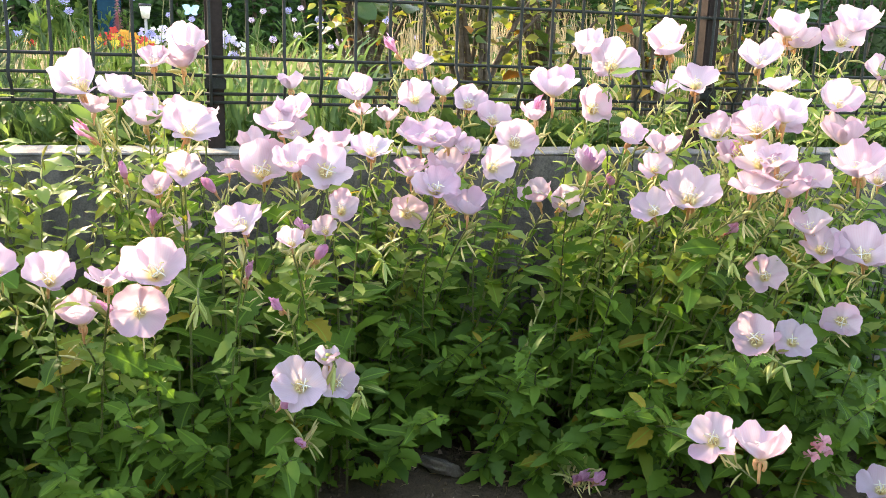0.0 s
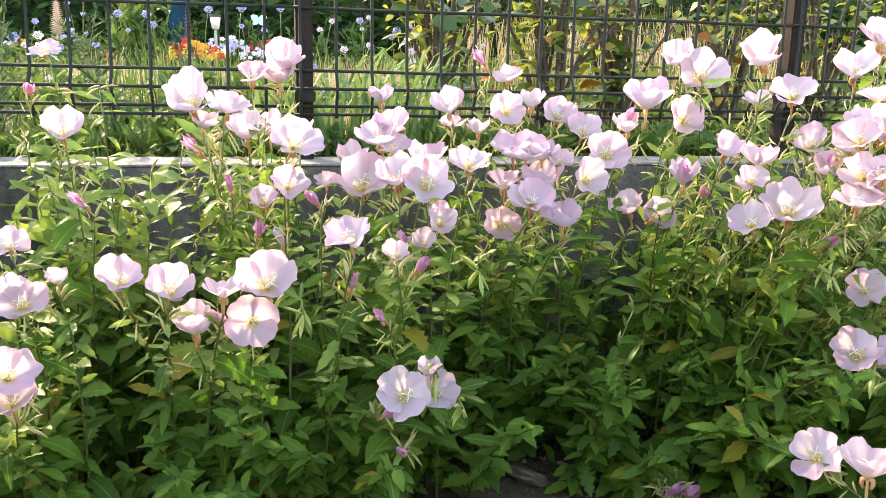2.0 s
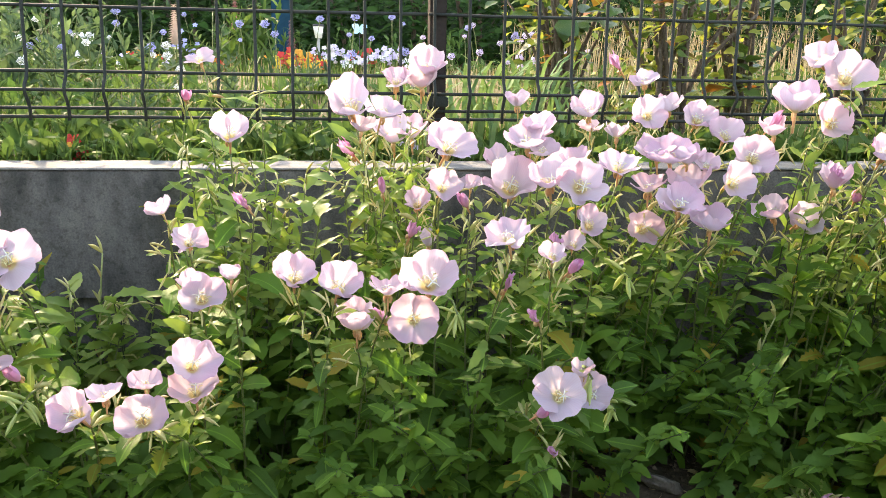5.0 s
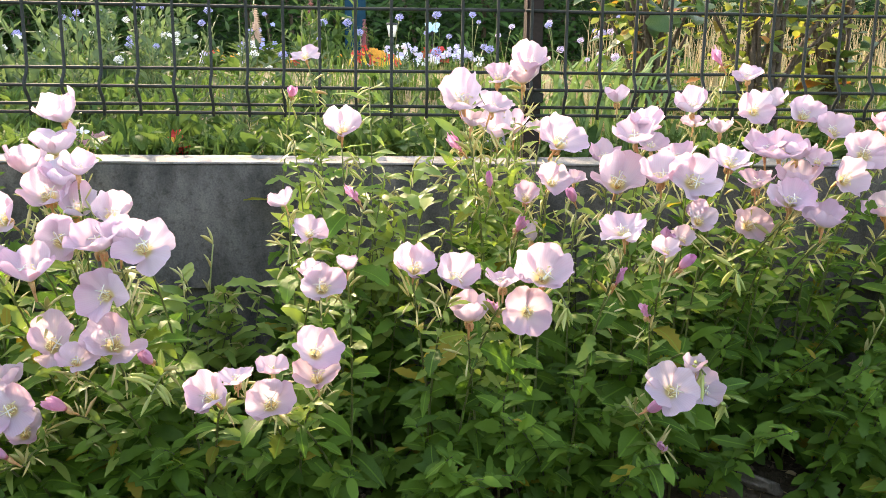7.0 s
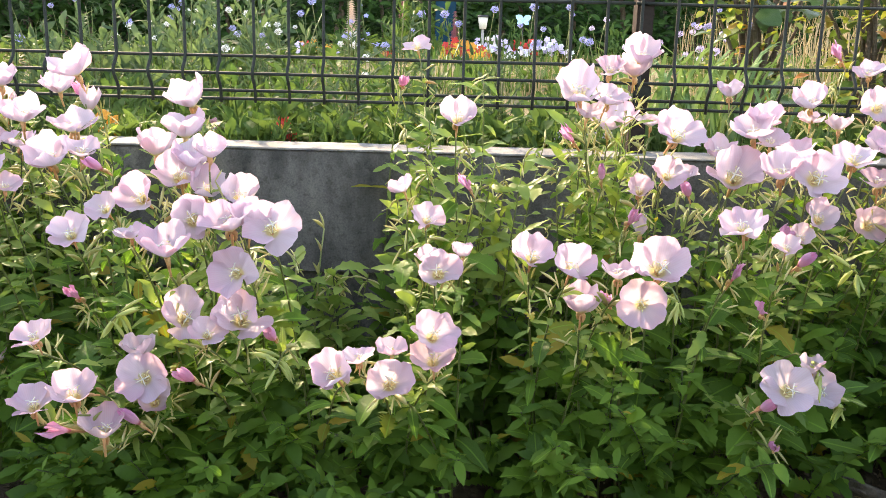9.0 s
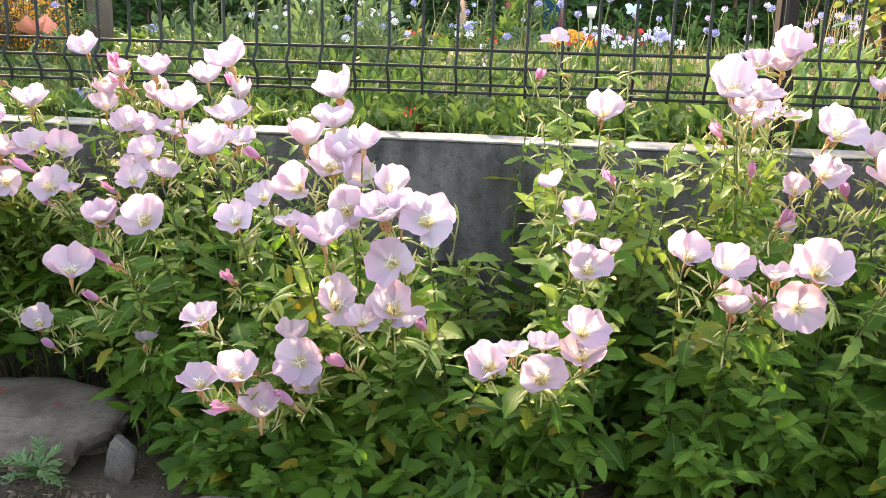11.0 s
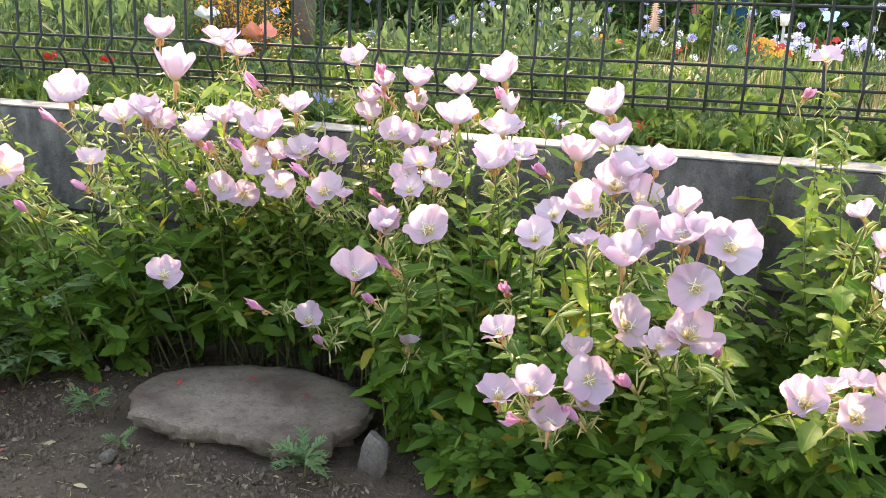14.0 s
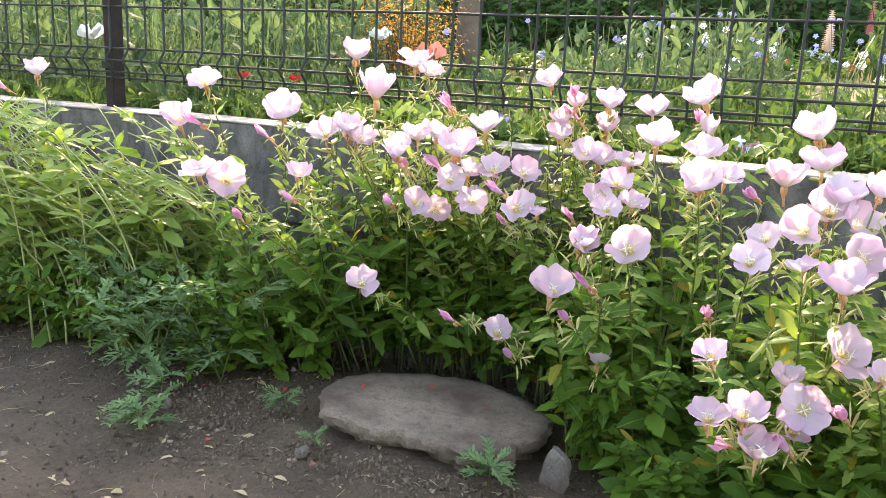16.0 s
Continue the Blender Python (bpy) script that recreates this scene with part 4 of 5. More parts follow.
for x, y, ht in ((-1.62, 2.0, 0.36), (-1.42, 2.1, 0.34), (-1.28, 1.98, 0.26), (-1.1, 2.3, 0.40), (-0.95, 2.5, 0.40), (-0.8, 2.2, 0.36), (-0.62, 2.0, 0.38), (-0.55, 2.6, 0.40), (-0.42, 2.06, 0.30),
                 (-1.95, 2.2, 0.17), (-2.2, 2.0, 0.34), (-2.45, 2.1, 0.38), (-2.7, 2.0, 0.36), (-2.95, 2.1, 0.4), (-3.2, 2.0, 0.38), (-2.55, 2.75, 0.42), (-3.0, 2.5, 0.45), (-0.25, 2.2, 0.3), (-3.4, 2.2, 0.4), (-3.7, 2.05, 0.42), (-4.0, 2.3, 0.44), (-4.3, 2.1, 0.42), (-3.5, 2.7, 0.46), (-4.1, 2.8, 0.46), (-4.6, 2.5, 0.46), (-2.7, 2.8, 0.44), (-2.0, 2.6, 0.19), (-1.5, 2.6, 0.4)):
    tall_herb(x, y, ht, 18, 0.125, "tall grey-green poppy plant with nodding buds")
tall_herb(-2.17, 2.7, 0.21, 9, 0.1, "salmon-orange poppy in bloom behind the fence", bloom_material="salmon", bloom_size=0.075)
tall_herb(-2.395, 2.74, 0.27, 9, 0.1, "white poppy in bloom behind the fence", bloom_material="white", bloom_size=0.055)
tall_herb(-2.478, 2.0, 0.18, 6, 0.08, "small red poppy in bloom behind the fence", bloom_material="red", bloom_size=0.024)
tall_herb(-2.271, 2.0, 0.175, 6, 0.08, "small red poppy in bloom behind the fence", bloom_material="red", bloom_size=0.022)
tall_herb(-3.05, 1.95, 0.30, 9, 0.1, "white poppy in bloom behind the fence", bloom_material="white", bloom_size=0.055)


BALL = {}


def ball_flower(x, y, height, material, size, label, name="globe_flower", group="globe flowers"):
    """A round head of many tiny florets on a thin stalk."""
    key = (material, name)
    r = random.Random(int(x * 877) + int(y * 411))
    if key not in BALL:
        h = Heap()
        for k in range(60):
            z = 1 - 2 * (k + 0.5) / 60
            a = k * 2.399
            q = math.sqrt(1 - z * z)
            d = Vector((q * math.cos(a), q * math.sin(a), z))
            h.put(heading(d * (0.8 + 0.15 * math.sin(k * 5.0)), d.cross(Vector((0.3, 0.5, 0.81))) + d * 0.35, d, 0.5), *ROUND_LEAF[k % 2])
        BALL[key] = h.done("head", M[material])
    w = tagged(new(name), label, "flower", group)
    z = garden_height(x, y)
    w.location = (x, y, z)
    top = Vector((r.uniform(-0.04, 0.04), r.uniform(-0.03, 0.03), height))
    part_of(w, "stem", as_mesh("stem", *tube_data(bezier(Vector((0, 0, 0)), Vector((0, 0, height * 0.6)), top, 4), 0.0018, 0.0012, 4), M["stem"]), Matrix())
    part_of(w, "head", BALL[key], Matrix.Translation(top) @ Matrix.Diagonal((size, size, size * 0.85, 1)))


for k in range(44):
    x, y = rg.uniform(-2.4, 0.9), rg.uniform(2.3, 4.2)
    ball_flower(x, y, rg.uniform(0.2, 0.34) - 0.05 * (y > 3.4), "blue", rg.uniform(0.009, 0.016), "small blue globe flower on a thin stalk")
for k in range(22):
    ball_flower(rg.uniform(0.1, 1.0), rg.uniform(2.9, 4.2), rg.uniform(0.13, 0.24), "lilac", rg.uniform(0.010, 0.017), "pale lilac pompon flower on a straw-coloured stalk", "chive_flower", "chive flowers")
for k in range(22):
    ball_flower(rg.uniform(-1.9, -0.6), rg.uniform(2.5, 3.9), rg.uniform(0.12, 0.24), "white", rg.uniform(0.009, 0.016), "small white flower head in the garden", "white_flower", "white flowers")


def mound(name, x, y, w, d, height, n, materials, label, size=0.019):
    """A low cushion of leaves with many small blooms on it."""
    m = tagged(new(name), label, "bedding flowers")
    m.location = (x, y, garden_height(x, y))
    leaves, heads = Heap(), {k: Heap() for k in sorted(set(materials))}
    for i in range(n):
        a, q = rg.uniform(0, 6.28), math.sqrt(rg.random())
        p = Vector((w * q * math.cos(a), d * q * math.sin(a), height * (1 - 0.6 * q * q) * rg.uniform(0.6, 1.05)))
        leaves.put(heading(p * 0.9, (math.cos(a), math.sin(a), rg.uniform(-0.2, 0.8)), (0, 0, 1), 0.04), *rg.choice(SMALL_LEAF))
        hp = heads[rg.choice(materials)]
        face = Vector((rg.uniform(-0.7, 0.7), -0.9, rg.uniform(0.1, 0.9))).normalized()
        tip = face.cross(Vector((1, 0, 0)))
        for k in range(5):
            b = k * 1.2566 + a
            hp.put(heading(p + Vector((0, -0.004, 0.014)), Vector((1, 0, 0)) * math.cos(b) + tip * math.sin(b), face, size), *ROUND_LEAF[1])
    tagged(part_of(m, "foliage", leaves.done("foliage", M["lush"]), Matrix()), kind="stuff")
    for k, hp in heads.items():
        tagged(part_of(m, "blossom_carpet", hp.done("blossom_carpet", M[k]), Matrix()), kind="stuff")


mound("pansy_bed", -0.38, 4.80, 0.15, 0.05, 0.13, 60, ["orange", "orange", "yellow", "red"], "row of orange and yellow pansies", 0.026)
mound("pansy_bed", -0.68, 4.80, 0.15, 0.05, 0.12, 40, ["orange", "red"], "red and orange pansies", 0.024)
mound("pansy_bed", -1.22, 4.80, 0.13, 0.06, 0.12, 20, ["orange", "red", "lilac"], "orange and pink pansies among garden leaves", 0.024)
mound("alyssum_mound", -0.20, 5.0, 0.20, 0.08, 0.15, 64, ["lilac", "pale_pink", "lilac", "white"], "pale lilac and white sweet alyssum", 0.018)
mound("alyssum_mound", 0.12, 5.0, 0.16, 0.08, 0.15, 48, ["lilac", "lilac", "white"], "pale lilac sweet alyssum", 0.018)
mound("red_bedding", -0.02, 5.1, 0.08, 0.06, 0.17, 16, ["red"], "bright red bedding flowers", 0.026)
mound("blue_bedding", -0.95, 4.7, 0.12, 0.10, 0.25, 14, ["blue"], "violet-blue bedding flowers among green leaves", 0.016)
mound("yellow_green_shrub", -0.78, 4.6, 0.11, 0.08, 0.17, 2, ["orange"], "low yellow-green leafy shrub")
mound("white_bedding", -1.50, 4.6, 0.14, 0.08, 0.09, 20, ["white", "pale_pink"], "low white bedding flowers", 0.016)
mound("white_bedding", -1.66, 4.5, 0.14, 0.08, 0.07, 14, ["white"], "low white bedding flowers", 0.015)
mound("white_bedding", -1.38, 4.7, 0.10, 0.08, 0.10, 12, ["white", "lilac"], "low white bedding flowers", 0.015)
mound("blue_violas", -1.62, 2.0, 0.06, 0.04, 0.08, 10, ["blue"], "small blue violas behind the wall")
mound("pink_flowers", -0.98, 1.98, 0.06, 0.04, 0.06, 8, ["pinkspike", "white"], "small pink and white violas by the wall")
mound("orange_flowers", -0.80, 2.0, 0.05, 0.03, 0.06, 6, ["orange", "red"], "orange viola by the wall")
mound("orange_flowers", -1.2, 1.98, 0.05, 0.04, 0.06, 6, ["orange"], "orange viola by the wall")
mound("orange_flowers", -0.42, 2.2, 0.05, 0.04, 0.06, 5, ["orange"], "orange viola by the fence")
mound("pink_flowers", -0.05, 2.05, 0.09, 0.05, 0.05, 9, ["lilac"], "lilac violas behind the wall")


def lupin(x, y, height, material, label):
    w = tagged(new("lupin"), label, "lupin", "lupins")
    w.location = (x, y, garden_height(x, y))
    part_of(w, "stem", as_mesh("stem", *tube_data([Vector((0, 0, 0)), Vector((0.004, 0, height * 0.5)), Vector((0, 0, height))], 0.004, 0.002, 5), M["stem"]), Matrix())
    h = Heap()
    for i in range(22):
        t = i / 21
        for k in range(6):
            a = k * 1.047 + i * 0.5
            r = 0.006 + 0.010 * (1 - t)
            h.put(heading((r * 0.4 * math.cos(a), r * 0.4 * math.sin(a), height - 0.17 * (1 - t)), (math.cos(a), math.sin(a), 0.5), (0, 0, 1), 0.012 + 0.020 * (1 - t)), *ROUND_LEAF[1])
    part_of(w, "flower_spike", h.done("flower_spike", M[material]), Matrix())
    lf = Heap()
    for i in range(14):
        a = rg.uniform(0, 6.28)
        for k in range(7):
            b = a + (k - 3) * 0.45
            lf.put(heading((0.09 * math.cos(a), 0.09 * math.sin(a), height * rg.uniform(0.1, 0.4)), (math.cos(b), math.sin(b), 0.3), (0, 0, 1), 0.06), *SMALL_LEAF[1])
    part_of(w, "foliage", lf.done("foliage", M["lush"]), Matrix())


lupin(-0.736, 5.0, 0.42, "pinkspike", "pink lupin spike among garden leaves")
lupin(-0.435, 5.2, 0.31, "pinkspike", "pink lupin spike among garden leaves")
lupin(-0.895, 4.0, 0.30, "pale_pink", "pale salmon lupin spike among garden leaves")


def garden_lamp(x, y):
    w = tagged(new("garden_lamp"), "small cream garden lamp with black cap on a grey stake", "garden lamp")
    z = garden_height(x, y)
    w.location = (x, y, z)
    part_of(w, "stake", as_mesh("stake", *tube_data([Vector((0, 0, -0.02)), Vector((0, 0, 0.08)), Vector((0, 0, 0.215))], 0.008, 0.008, 10), M["lamp_stake"]), Matrix())
    part_of(w, "shade", as_mesh("shade", *tube_data([Vector((0, 0, 0.208)), Vector((0, 0, 0.24)), Vector((0, 0, 0.272))], 0.019, 0.030, 14), M["lamp_top"]), Matrix())
    part_of(w, "cap", as_mesh("cap", *tube_data([Vector((0, 0, 0.272)), Vector((0, 0, 0.278)), Vector((0, 0, 0.284))], 0.035, 0.030, 14), M["lamp_pole"]), Matrix())


garden_lamp(-0.27, 4.9)


def ornament(x, y, z):
    w = tagged(new("butterfly_stake"), "light blue butterfly ornament on a thin stake", "garden ornament")
    w.location = (x, y, garden_height(x, y))
    h = z - garden_height(x, y)
    part_of(w, "stake", as_mesh("stake", *tube_data([Vector((0, 0, 0)), Vector((0, 0, h * 0.5)), Vector((0, 0, h))], 0.002, 0.002, 5), M["lamp_pole"]), Matrix())
    vs, fs = ROUND_LEAF[1]
    for d in (-1, 1):
        for up, s in ((0.7, 0.055), (-0.5, 0.04)):
            part_of(w, "wing", as_mesh("wing", [v * s for v in vs], fs, M["butterfly"]), heading((0, 0, h), (d, -0.2, up), (0, -1, 0.2)))


ornament(-0.036, 5.0, 0.986)
disc = new("white_disc_stake", as_mesh("white_disc_stake", *tube_data([Vector((0, 0.004, 0)), Vector((0, 0, 0)), Vector((0, -0.006, 0))], 0.042, 0.038, 18), M["white"]))
disc.location = (-1.625, 5.3, 0.935)
tagged(disc, "round white disc ornament among the flowers", "garden ornament")
stake = part_of(disc, "stake", as_mesh("stake", *tube_data([Vector((0, 0.006, -0.25)), Vector((0, 0.006, -0.1)), Vector((0, 0.006, 0))], 0.003, 0.003, 5), M["lamp_pole"]), Matrix())


# ---- rose bush, rusty grass, hedge ----
ROSE_SPRAY = ROUND_LEAF + SMALL_LEAF[:1]


def rose_bush(x, y, seed, height, spread, n):
    r = random.Random(seed)
    w = tagged(new("rose_bush"), "rose bush with dark stems and reddish young leaves", "shrub", "rose bushes")
    w.location = (x, y, garden_height(x, y))
    meshes, spray = [as_mesh("leaf", v, f, M["rose_leaf"]) for v, f in ROUND_LEAF], Heap()
    for k in range(n):
        a = r.uniform(0, 6.28)
        end = Vector((math.cos(a) * spread * r.uniform(0.3, 1), math.sin(a) * spread * 0.5, height * r.uniform(0.6, 1.1)))
        path = bezier(Vector((r.uniform(-0.05, 0.05), r.uniform(-0.05, 0.05), 0)), Vector((end.x * 0.3, end.y * 0.3, end.z * 0.7)), end, 8)
        part_of(w, "branch", as_mesh("branch", *tube_data(path, r.uniform(0.006, 0.011), 0.003, 6), M["bark"]), Matrix())
        for i in range(22):
            p = path[r.randint(1, 8)] + Vector((r.uniform(-.09, .09), r.uniform(-.08, .08), r.uniform(-.07, .07)))
            b = r.uniform(0, 6.28)
            spray.put(heading(p, (math.cos(b), math.sin(b), r.uniform(-0.7, 0.4)), (r.uniform(-.5, .5), r.uniform(-.9, .3), 1), r.uniform(0.022, 0.045)), *r.choice(ROSE_SPRAY))
        for i in range(6):
            p = path[r.randint(2, 8)]
            b = r.uniform(0, 6.28)
            d = Vector((math.cos(b), math.sin(b), r.uniform(-0.4, 0.5)))
            q = p + d * r.uniform(0.015, 0.07)
            part_of(w, "leaf", r.choice(meshes), heading(q, d + Vector((r.uniform(-.6, .6), r.uniform(-.6, .6), -0.1)), (r.uniform(-.5, .5), r.uniform(-.8, .2), 1), r.uniform(0.04, 0.085)))
    tagged(part_of(w, "foliage", spray.done("foliage", M["rose_spray"]), Matrix()), kind="stuff")


for x, y, s in ((0.42, 2.25, 1), (0.70, 2.20, 2), (0.95, 2.3, 3), (1.25, 2.25, 4), (1.6, 2.3, 5)):
    rose_bush(x, y, s, 0.62, 0.24, 12)


def ember_shrub(x, y):
    """A fine-leaved shrub with orange foliage on thin twigs."""
    w = tagged(new("orange_shrub"), "fine-leaved shrub with glowing orange foliage", "shrub")
    w.location = (x, y, garden_height(x, y))
    twigs, leaves = Heap(), Heap()
    for _ in range(90):
        end = Vector((rg.uniform(-0.26, 0.26), rg.uniform(-0.1, 0.1), rg.uniform(0.14, 0.5)))
        path = bezier(Vector((end.x * 0.4, end.y * 0.4, 0)), Vector((end.x * 0.6, end.y * 0.6, end.z * 0.7)), end, 5)
        twigs.tube(path, 0.003, 0.001, 4)
        for i in range(26):
            p = path[rg.randint(1, 5)] + Vector((rg.uniform(-.05, .05), rg.uniform(-.05, .05), rg.uniform(-.05, .05)))
            b = rg.uniform(0, 6.28)
            leaves.put(heading(p, (math.cos(b), math.sin(b), rg.uniform(-0.6, 0.6)), (rg.uniform(-1, 1), -0.5, 1), rg.uniform(0.011, 0.022)), *SMALL_LEAF[2])
    part_of(w, "branchwork", twigs.done("branchwork", M["bark"]), Matrix())
    tagged(part_of(w, "foliage", leaves.done("foliage", M["ember"]), Matrix()), kind="stuff")


ember_shrub(-2.46, 3.0)


def trunk(x, y):
    w = tagged(new("tree_trunk"), "dark slender tree trunk behind the flowers", "tree")
    w.location = (x, y, garden_height(x, y) - 0.02)
    bark = as_mesh("trunk", *tube_data(bezier(Vector((0, 0, 0)), Vector((0.02, 0, 0.8)), Vector((-0.03, 0.05, 1.6)), 10), 0.055, 0.035, 10), M["bark"])
    part_of(w, "trunk", bark, Matrix())
    for k, (a, z) in enumerate(((0.4, 0.95), (2.4, 1.2), (4.3, 1.45))):
        d = Vector((math.cos(a), math.sin(a), 0.8))
        part_of(w, "limb", as_mesh("limb", *tube_data(bezier(Vector((0, 0, z)), Vector((0, 0, z)) + d * 0.15, Vector((0, 0, z)) + d * 0.3, 5), 0.022, 0.008, 7), M["bark"]), Matrix())


trunk(-2.40, 3.45)


def hedge(name, x0, x1, y, height, n, label, depth=0.5):
    """A dense uneven mass of small leaves on upright branches."""
    h, b = Heap(), Heap()
    base = garden_height(0, 4.6)
    for _ in range(n):
        x = rg.uniform(x0, x1)
        top = height * (0.75 + 0.35 * noise.noise((x * 1.1, y, 3)) + 0.12 * noise.noise((x * 4, y, 5)))
        z = base + top * rg.random() ** 0.8
        p = Vector((x, y + depth * (rg.random() - 0.5) + 0.12 * noise.noise((x * 3, z * 3, 2)), z))
        a = rg.uniform(0, 6.28)
        h.put(heading(p, (math.cos(a), math.sin(a) - 0.4, rg.uniform(-0.6, 0.4)), (rg.uniform(-.4, .4), -0.6, 1), rg.uniform(0.05, 0.1)), *rg.choice(SMALL_LEAF + ROUND_LEAF))
    for i in range(int((x1 - x0) * 5)):
        x = rg.uniform(x0, x1)
        b.tube(bezier(Vector((x, y, base - 0.05)), Vector((x + 0.05, y, base + height * 0.5)), Vector((x + rg.uniform(-.3, .3), y, base + height * 0.8)), 4), 0.02, 0.006, 5)
    ob = tagged(new(name, h.done(name, M["hedge"])), label, "hedge", kind="stuff")
    tagged(part_of(ob, "branchwork", b.done("branchwork", M["bark"]), Matrix()), kind="stuff")


hedge("hedge", -6.5, 5.0, 5.95, 0.85, 15000, "dark green hedge closing the garden")
hedge("hedge", -8.0, 7.0, 6.8, 1.3, 14000, "dark green hedge closing the garden")


def thicket():
    """The dark lumpy mass of a far thicket, behind the hedges."""
    xs, zs = spaced(-14, 14, 0.14), spaced(0.3, 2.9, 0.14)
    vs = []
    for z in zs:
        for x in xs:
            p = Vector((x * 1.6, z * 1.6, 3.0))
            vs.append(Vector((x, 7.8 + 0.35 * noise.noise(p) + 0.22 * noise.noise(p * 3.1), z + 0.1 * noise.noise(p * 2.3))))
    w = len(xs)
    fs = [(j * w + i, j * w + i + 1, (j + 1) * w + i + 1, (j + 1) * w + i) for j in range(len(zs) - 1) for i in range(w - 1)]
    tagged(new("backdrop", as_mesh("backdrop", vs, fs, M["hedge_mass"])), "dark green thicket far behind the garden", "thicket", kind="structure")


thicket()


def hoarding():
    w = tagged(new("blue_board"), "dark blue board leaning behind the flowers", "board")
    w.location = (-0.50, 5.45, garden_height(-0.50, 5.45))
    part("panel", box_bm((0.13, 0.02, 0.6), (0, 0, 0.3), 0.004), M["tarp"], w)
    for x in (-0.045, 0.045):
        part("batten", box_bm((0.025, 0.03, 0.6), (x, 0.026, 0.3), 0.003), M["bark"], w)


hoarding()


# ---- flowering primroses ----
primrose(-2.972, 1.620, [(-2.972, 1.5, 0.619, "w")])
primrose(-2.829, 1.620, [(-2.83, 1.5, 0.682, "o", 52, 72, 73)])
primrose(-1.915, 1.419, [(-1.849, 1.091, 0.701, "o", 32, 52, 63), (-1.959, 1.132, 0.626, "o", 14, 60, 73), (-1.905, 1.13, 0.616, "w")])
primrose(-1.815, 1.630, [(-1.812, 1.565, 0.771, "o", 37, 75, 80)])
primrose(-1.768, 1.528, [(-1.744, 1.192, 0.652, "o", 37, 52, 80), (-1.806, 1.22, 0.592, "w"), (-1.733, 1.2, 0.474, "k"), (-1.779, 1.1, 0.447, "k")])
primrose(-1.769, 1.526, [(-1.802, 1.016, 0.544, "o", -7, 68, 66), (-1.749, 1.03, 0.531, "o", 36, 19, 75), (-1.794, 1.088, 0.526, "w")])
primrose(-1.652, 1.600, [(-1.542, 1.291, 0.584, "o", 6, 66, 63), (-1.717, 1.3, 0.603, "o", 20, 65, 74), (-1.661, 1.304, 0.622, "o", 48, 75, 68), (-1.636, 1.307, 0.598, "o", 48, 46, 66), (-1.625, 1.346, 0.706, "c", 37, 64, 65), (-1.715, 1.204, 0.53, "o", 36, 73, 61), (-1.667, 1.33, 0.595, "o", 60, 48, 54)])
primrose(-1.604, 1.625, [(-1.552, 1.4, 0.61, "o", 34, 85, 66), (-1.644, 1.545, 0.756, "o", 24, 75, 87), (-1.615, 1.57, 0.731, "o", 53, 61, 63), (-1.589, 1.61, 0.655, "w")])
primrose(-1.535, 1.600, [(-1.503, 1.311, 0.477, "o", 39, 22, 67), (-1.569, 1.38, 0.539, "k"), (-1.55, 1.33, 0.545, "w"), (-1.56, 1.3, 0.472, "k"), (-1.483, 1.4, 0.667, "w")])
primrose(-1.480, 1.600, [(-1.553, 1.188, 0.333, "o", 38, 53, 70), (-1.434, 1.318, 0.531, "o", 37, 41, 64), (-1.473, 1.337, 0.462, "o", 28, 18, 64), (-1.469, 1.33, 0.552, "w"), (-1.482, 1.35, 0.618, "o", 54, 79, 53)])
primrose(-1.445, 1.600, [(-1.406, 1.352, 0.55, "o", 60, 67, 52), (-1.384, 1.319, 0.494, "o", 25, 28, 66), (-1.428, 1.335, 0.596, "o", 31, 66, 83), (-1.437, 1.36, 0.541, "k"), (-1.449, 1.36, 0.587, "o", 8, 78, 57)])
primrose(-1.380, 1.600, [(-1.363, 1.373, 0.554, "o", 29, 49, 72), (-1.442, 1.498, 0.631, "o", 29, 79, 69), (-1.335, 1.369, 0.448, "w")])
primrose(-1.301, 1.600, [(-1.277, 1.222, 0.276, "o", 19, 56, 56), (-1.278, 1.286, 0.499, "o", 28, 30, 66), (-1.364, 1.202, 0.286, "w"), (-1.322, 1.3, 0.521, "w"), (-1.243, 1.2, 0.24, "k")])
primrose(-1.261, 1.536, [(-1.284, 1.434, 0.731, "o", 5, 61, 54), (-1.242, 1.48, 0.692, "o", 23, 77, 50), (-1.266, 1.477, 0.658, "o", 14, 74, 51), (-1.264, 1.459, 0.628, "o", 24, 60, 54), (-1.302, 1.373, 0.555, "o", 37, 42, 63), (-1.241, 1.466, 0.701, "w")])
primrose(-1.179, 1.582, [(-1.174, 1.484, 0.697, "o", 21, 72, 63), (-1.179, 1.498, 0.649, "o", 11, 64, 60), (-1.189, 1.395, 0.599, "o", 18, 51, 61), (-1.246, 1.5, 0.656, "w"), (-1.125, 1.474, 0.567, "w")])
primrose(-1.159, 1.394, [(-1.096, 1.283, 0.568, "o", 11, 58, 58), (-1.096, 1.23, 0.527, "o", 7, 55, 52), (-1.237, 1.28, 0.495, "o", 46, 90, 38), (-1.193, 1.342, 0.482, "w"), (-1.165, 1.42, 0.59, "o", 30, 55, 61), (-1.143, 1.333, 0.528, "o", 13, 57, 61)])
primrose(-1.113, 1.333, [(-1.148, 1.124, 0.405, "o", 26, 67, 74), (-1.088, 1.232, 0.26, "o", 22, 92, 53), (-1.104, 1.15, 0.487, "o", 14, 62, 50), (-1.128, 1.15, 0.347, "k"), (-1.094, 1.14, 0.411, "w"), (-1.101, 1.4, 0.591, "o", 25, 76, 62), (-1.108, 1.15, 0.481, "o", 41, 59, 57)])
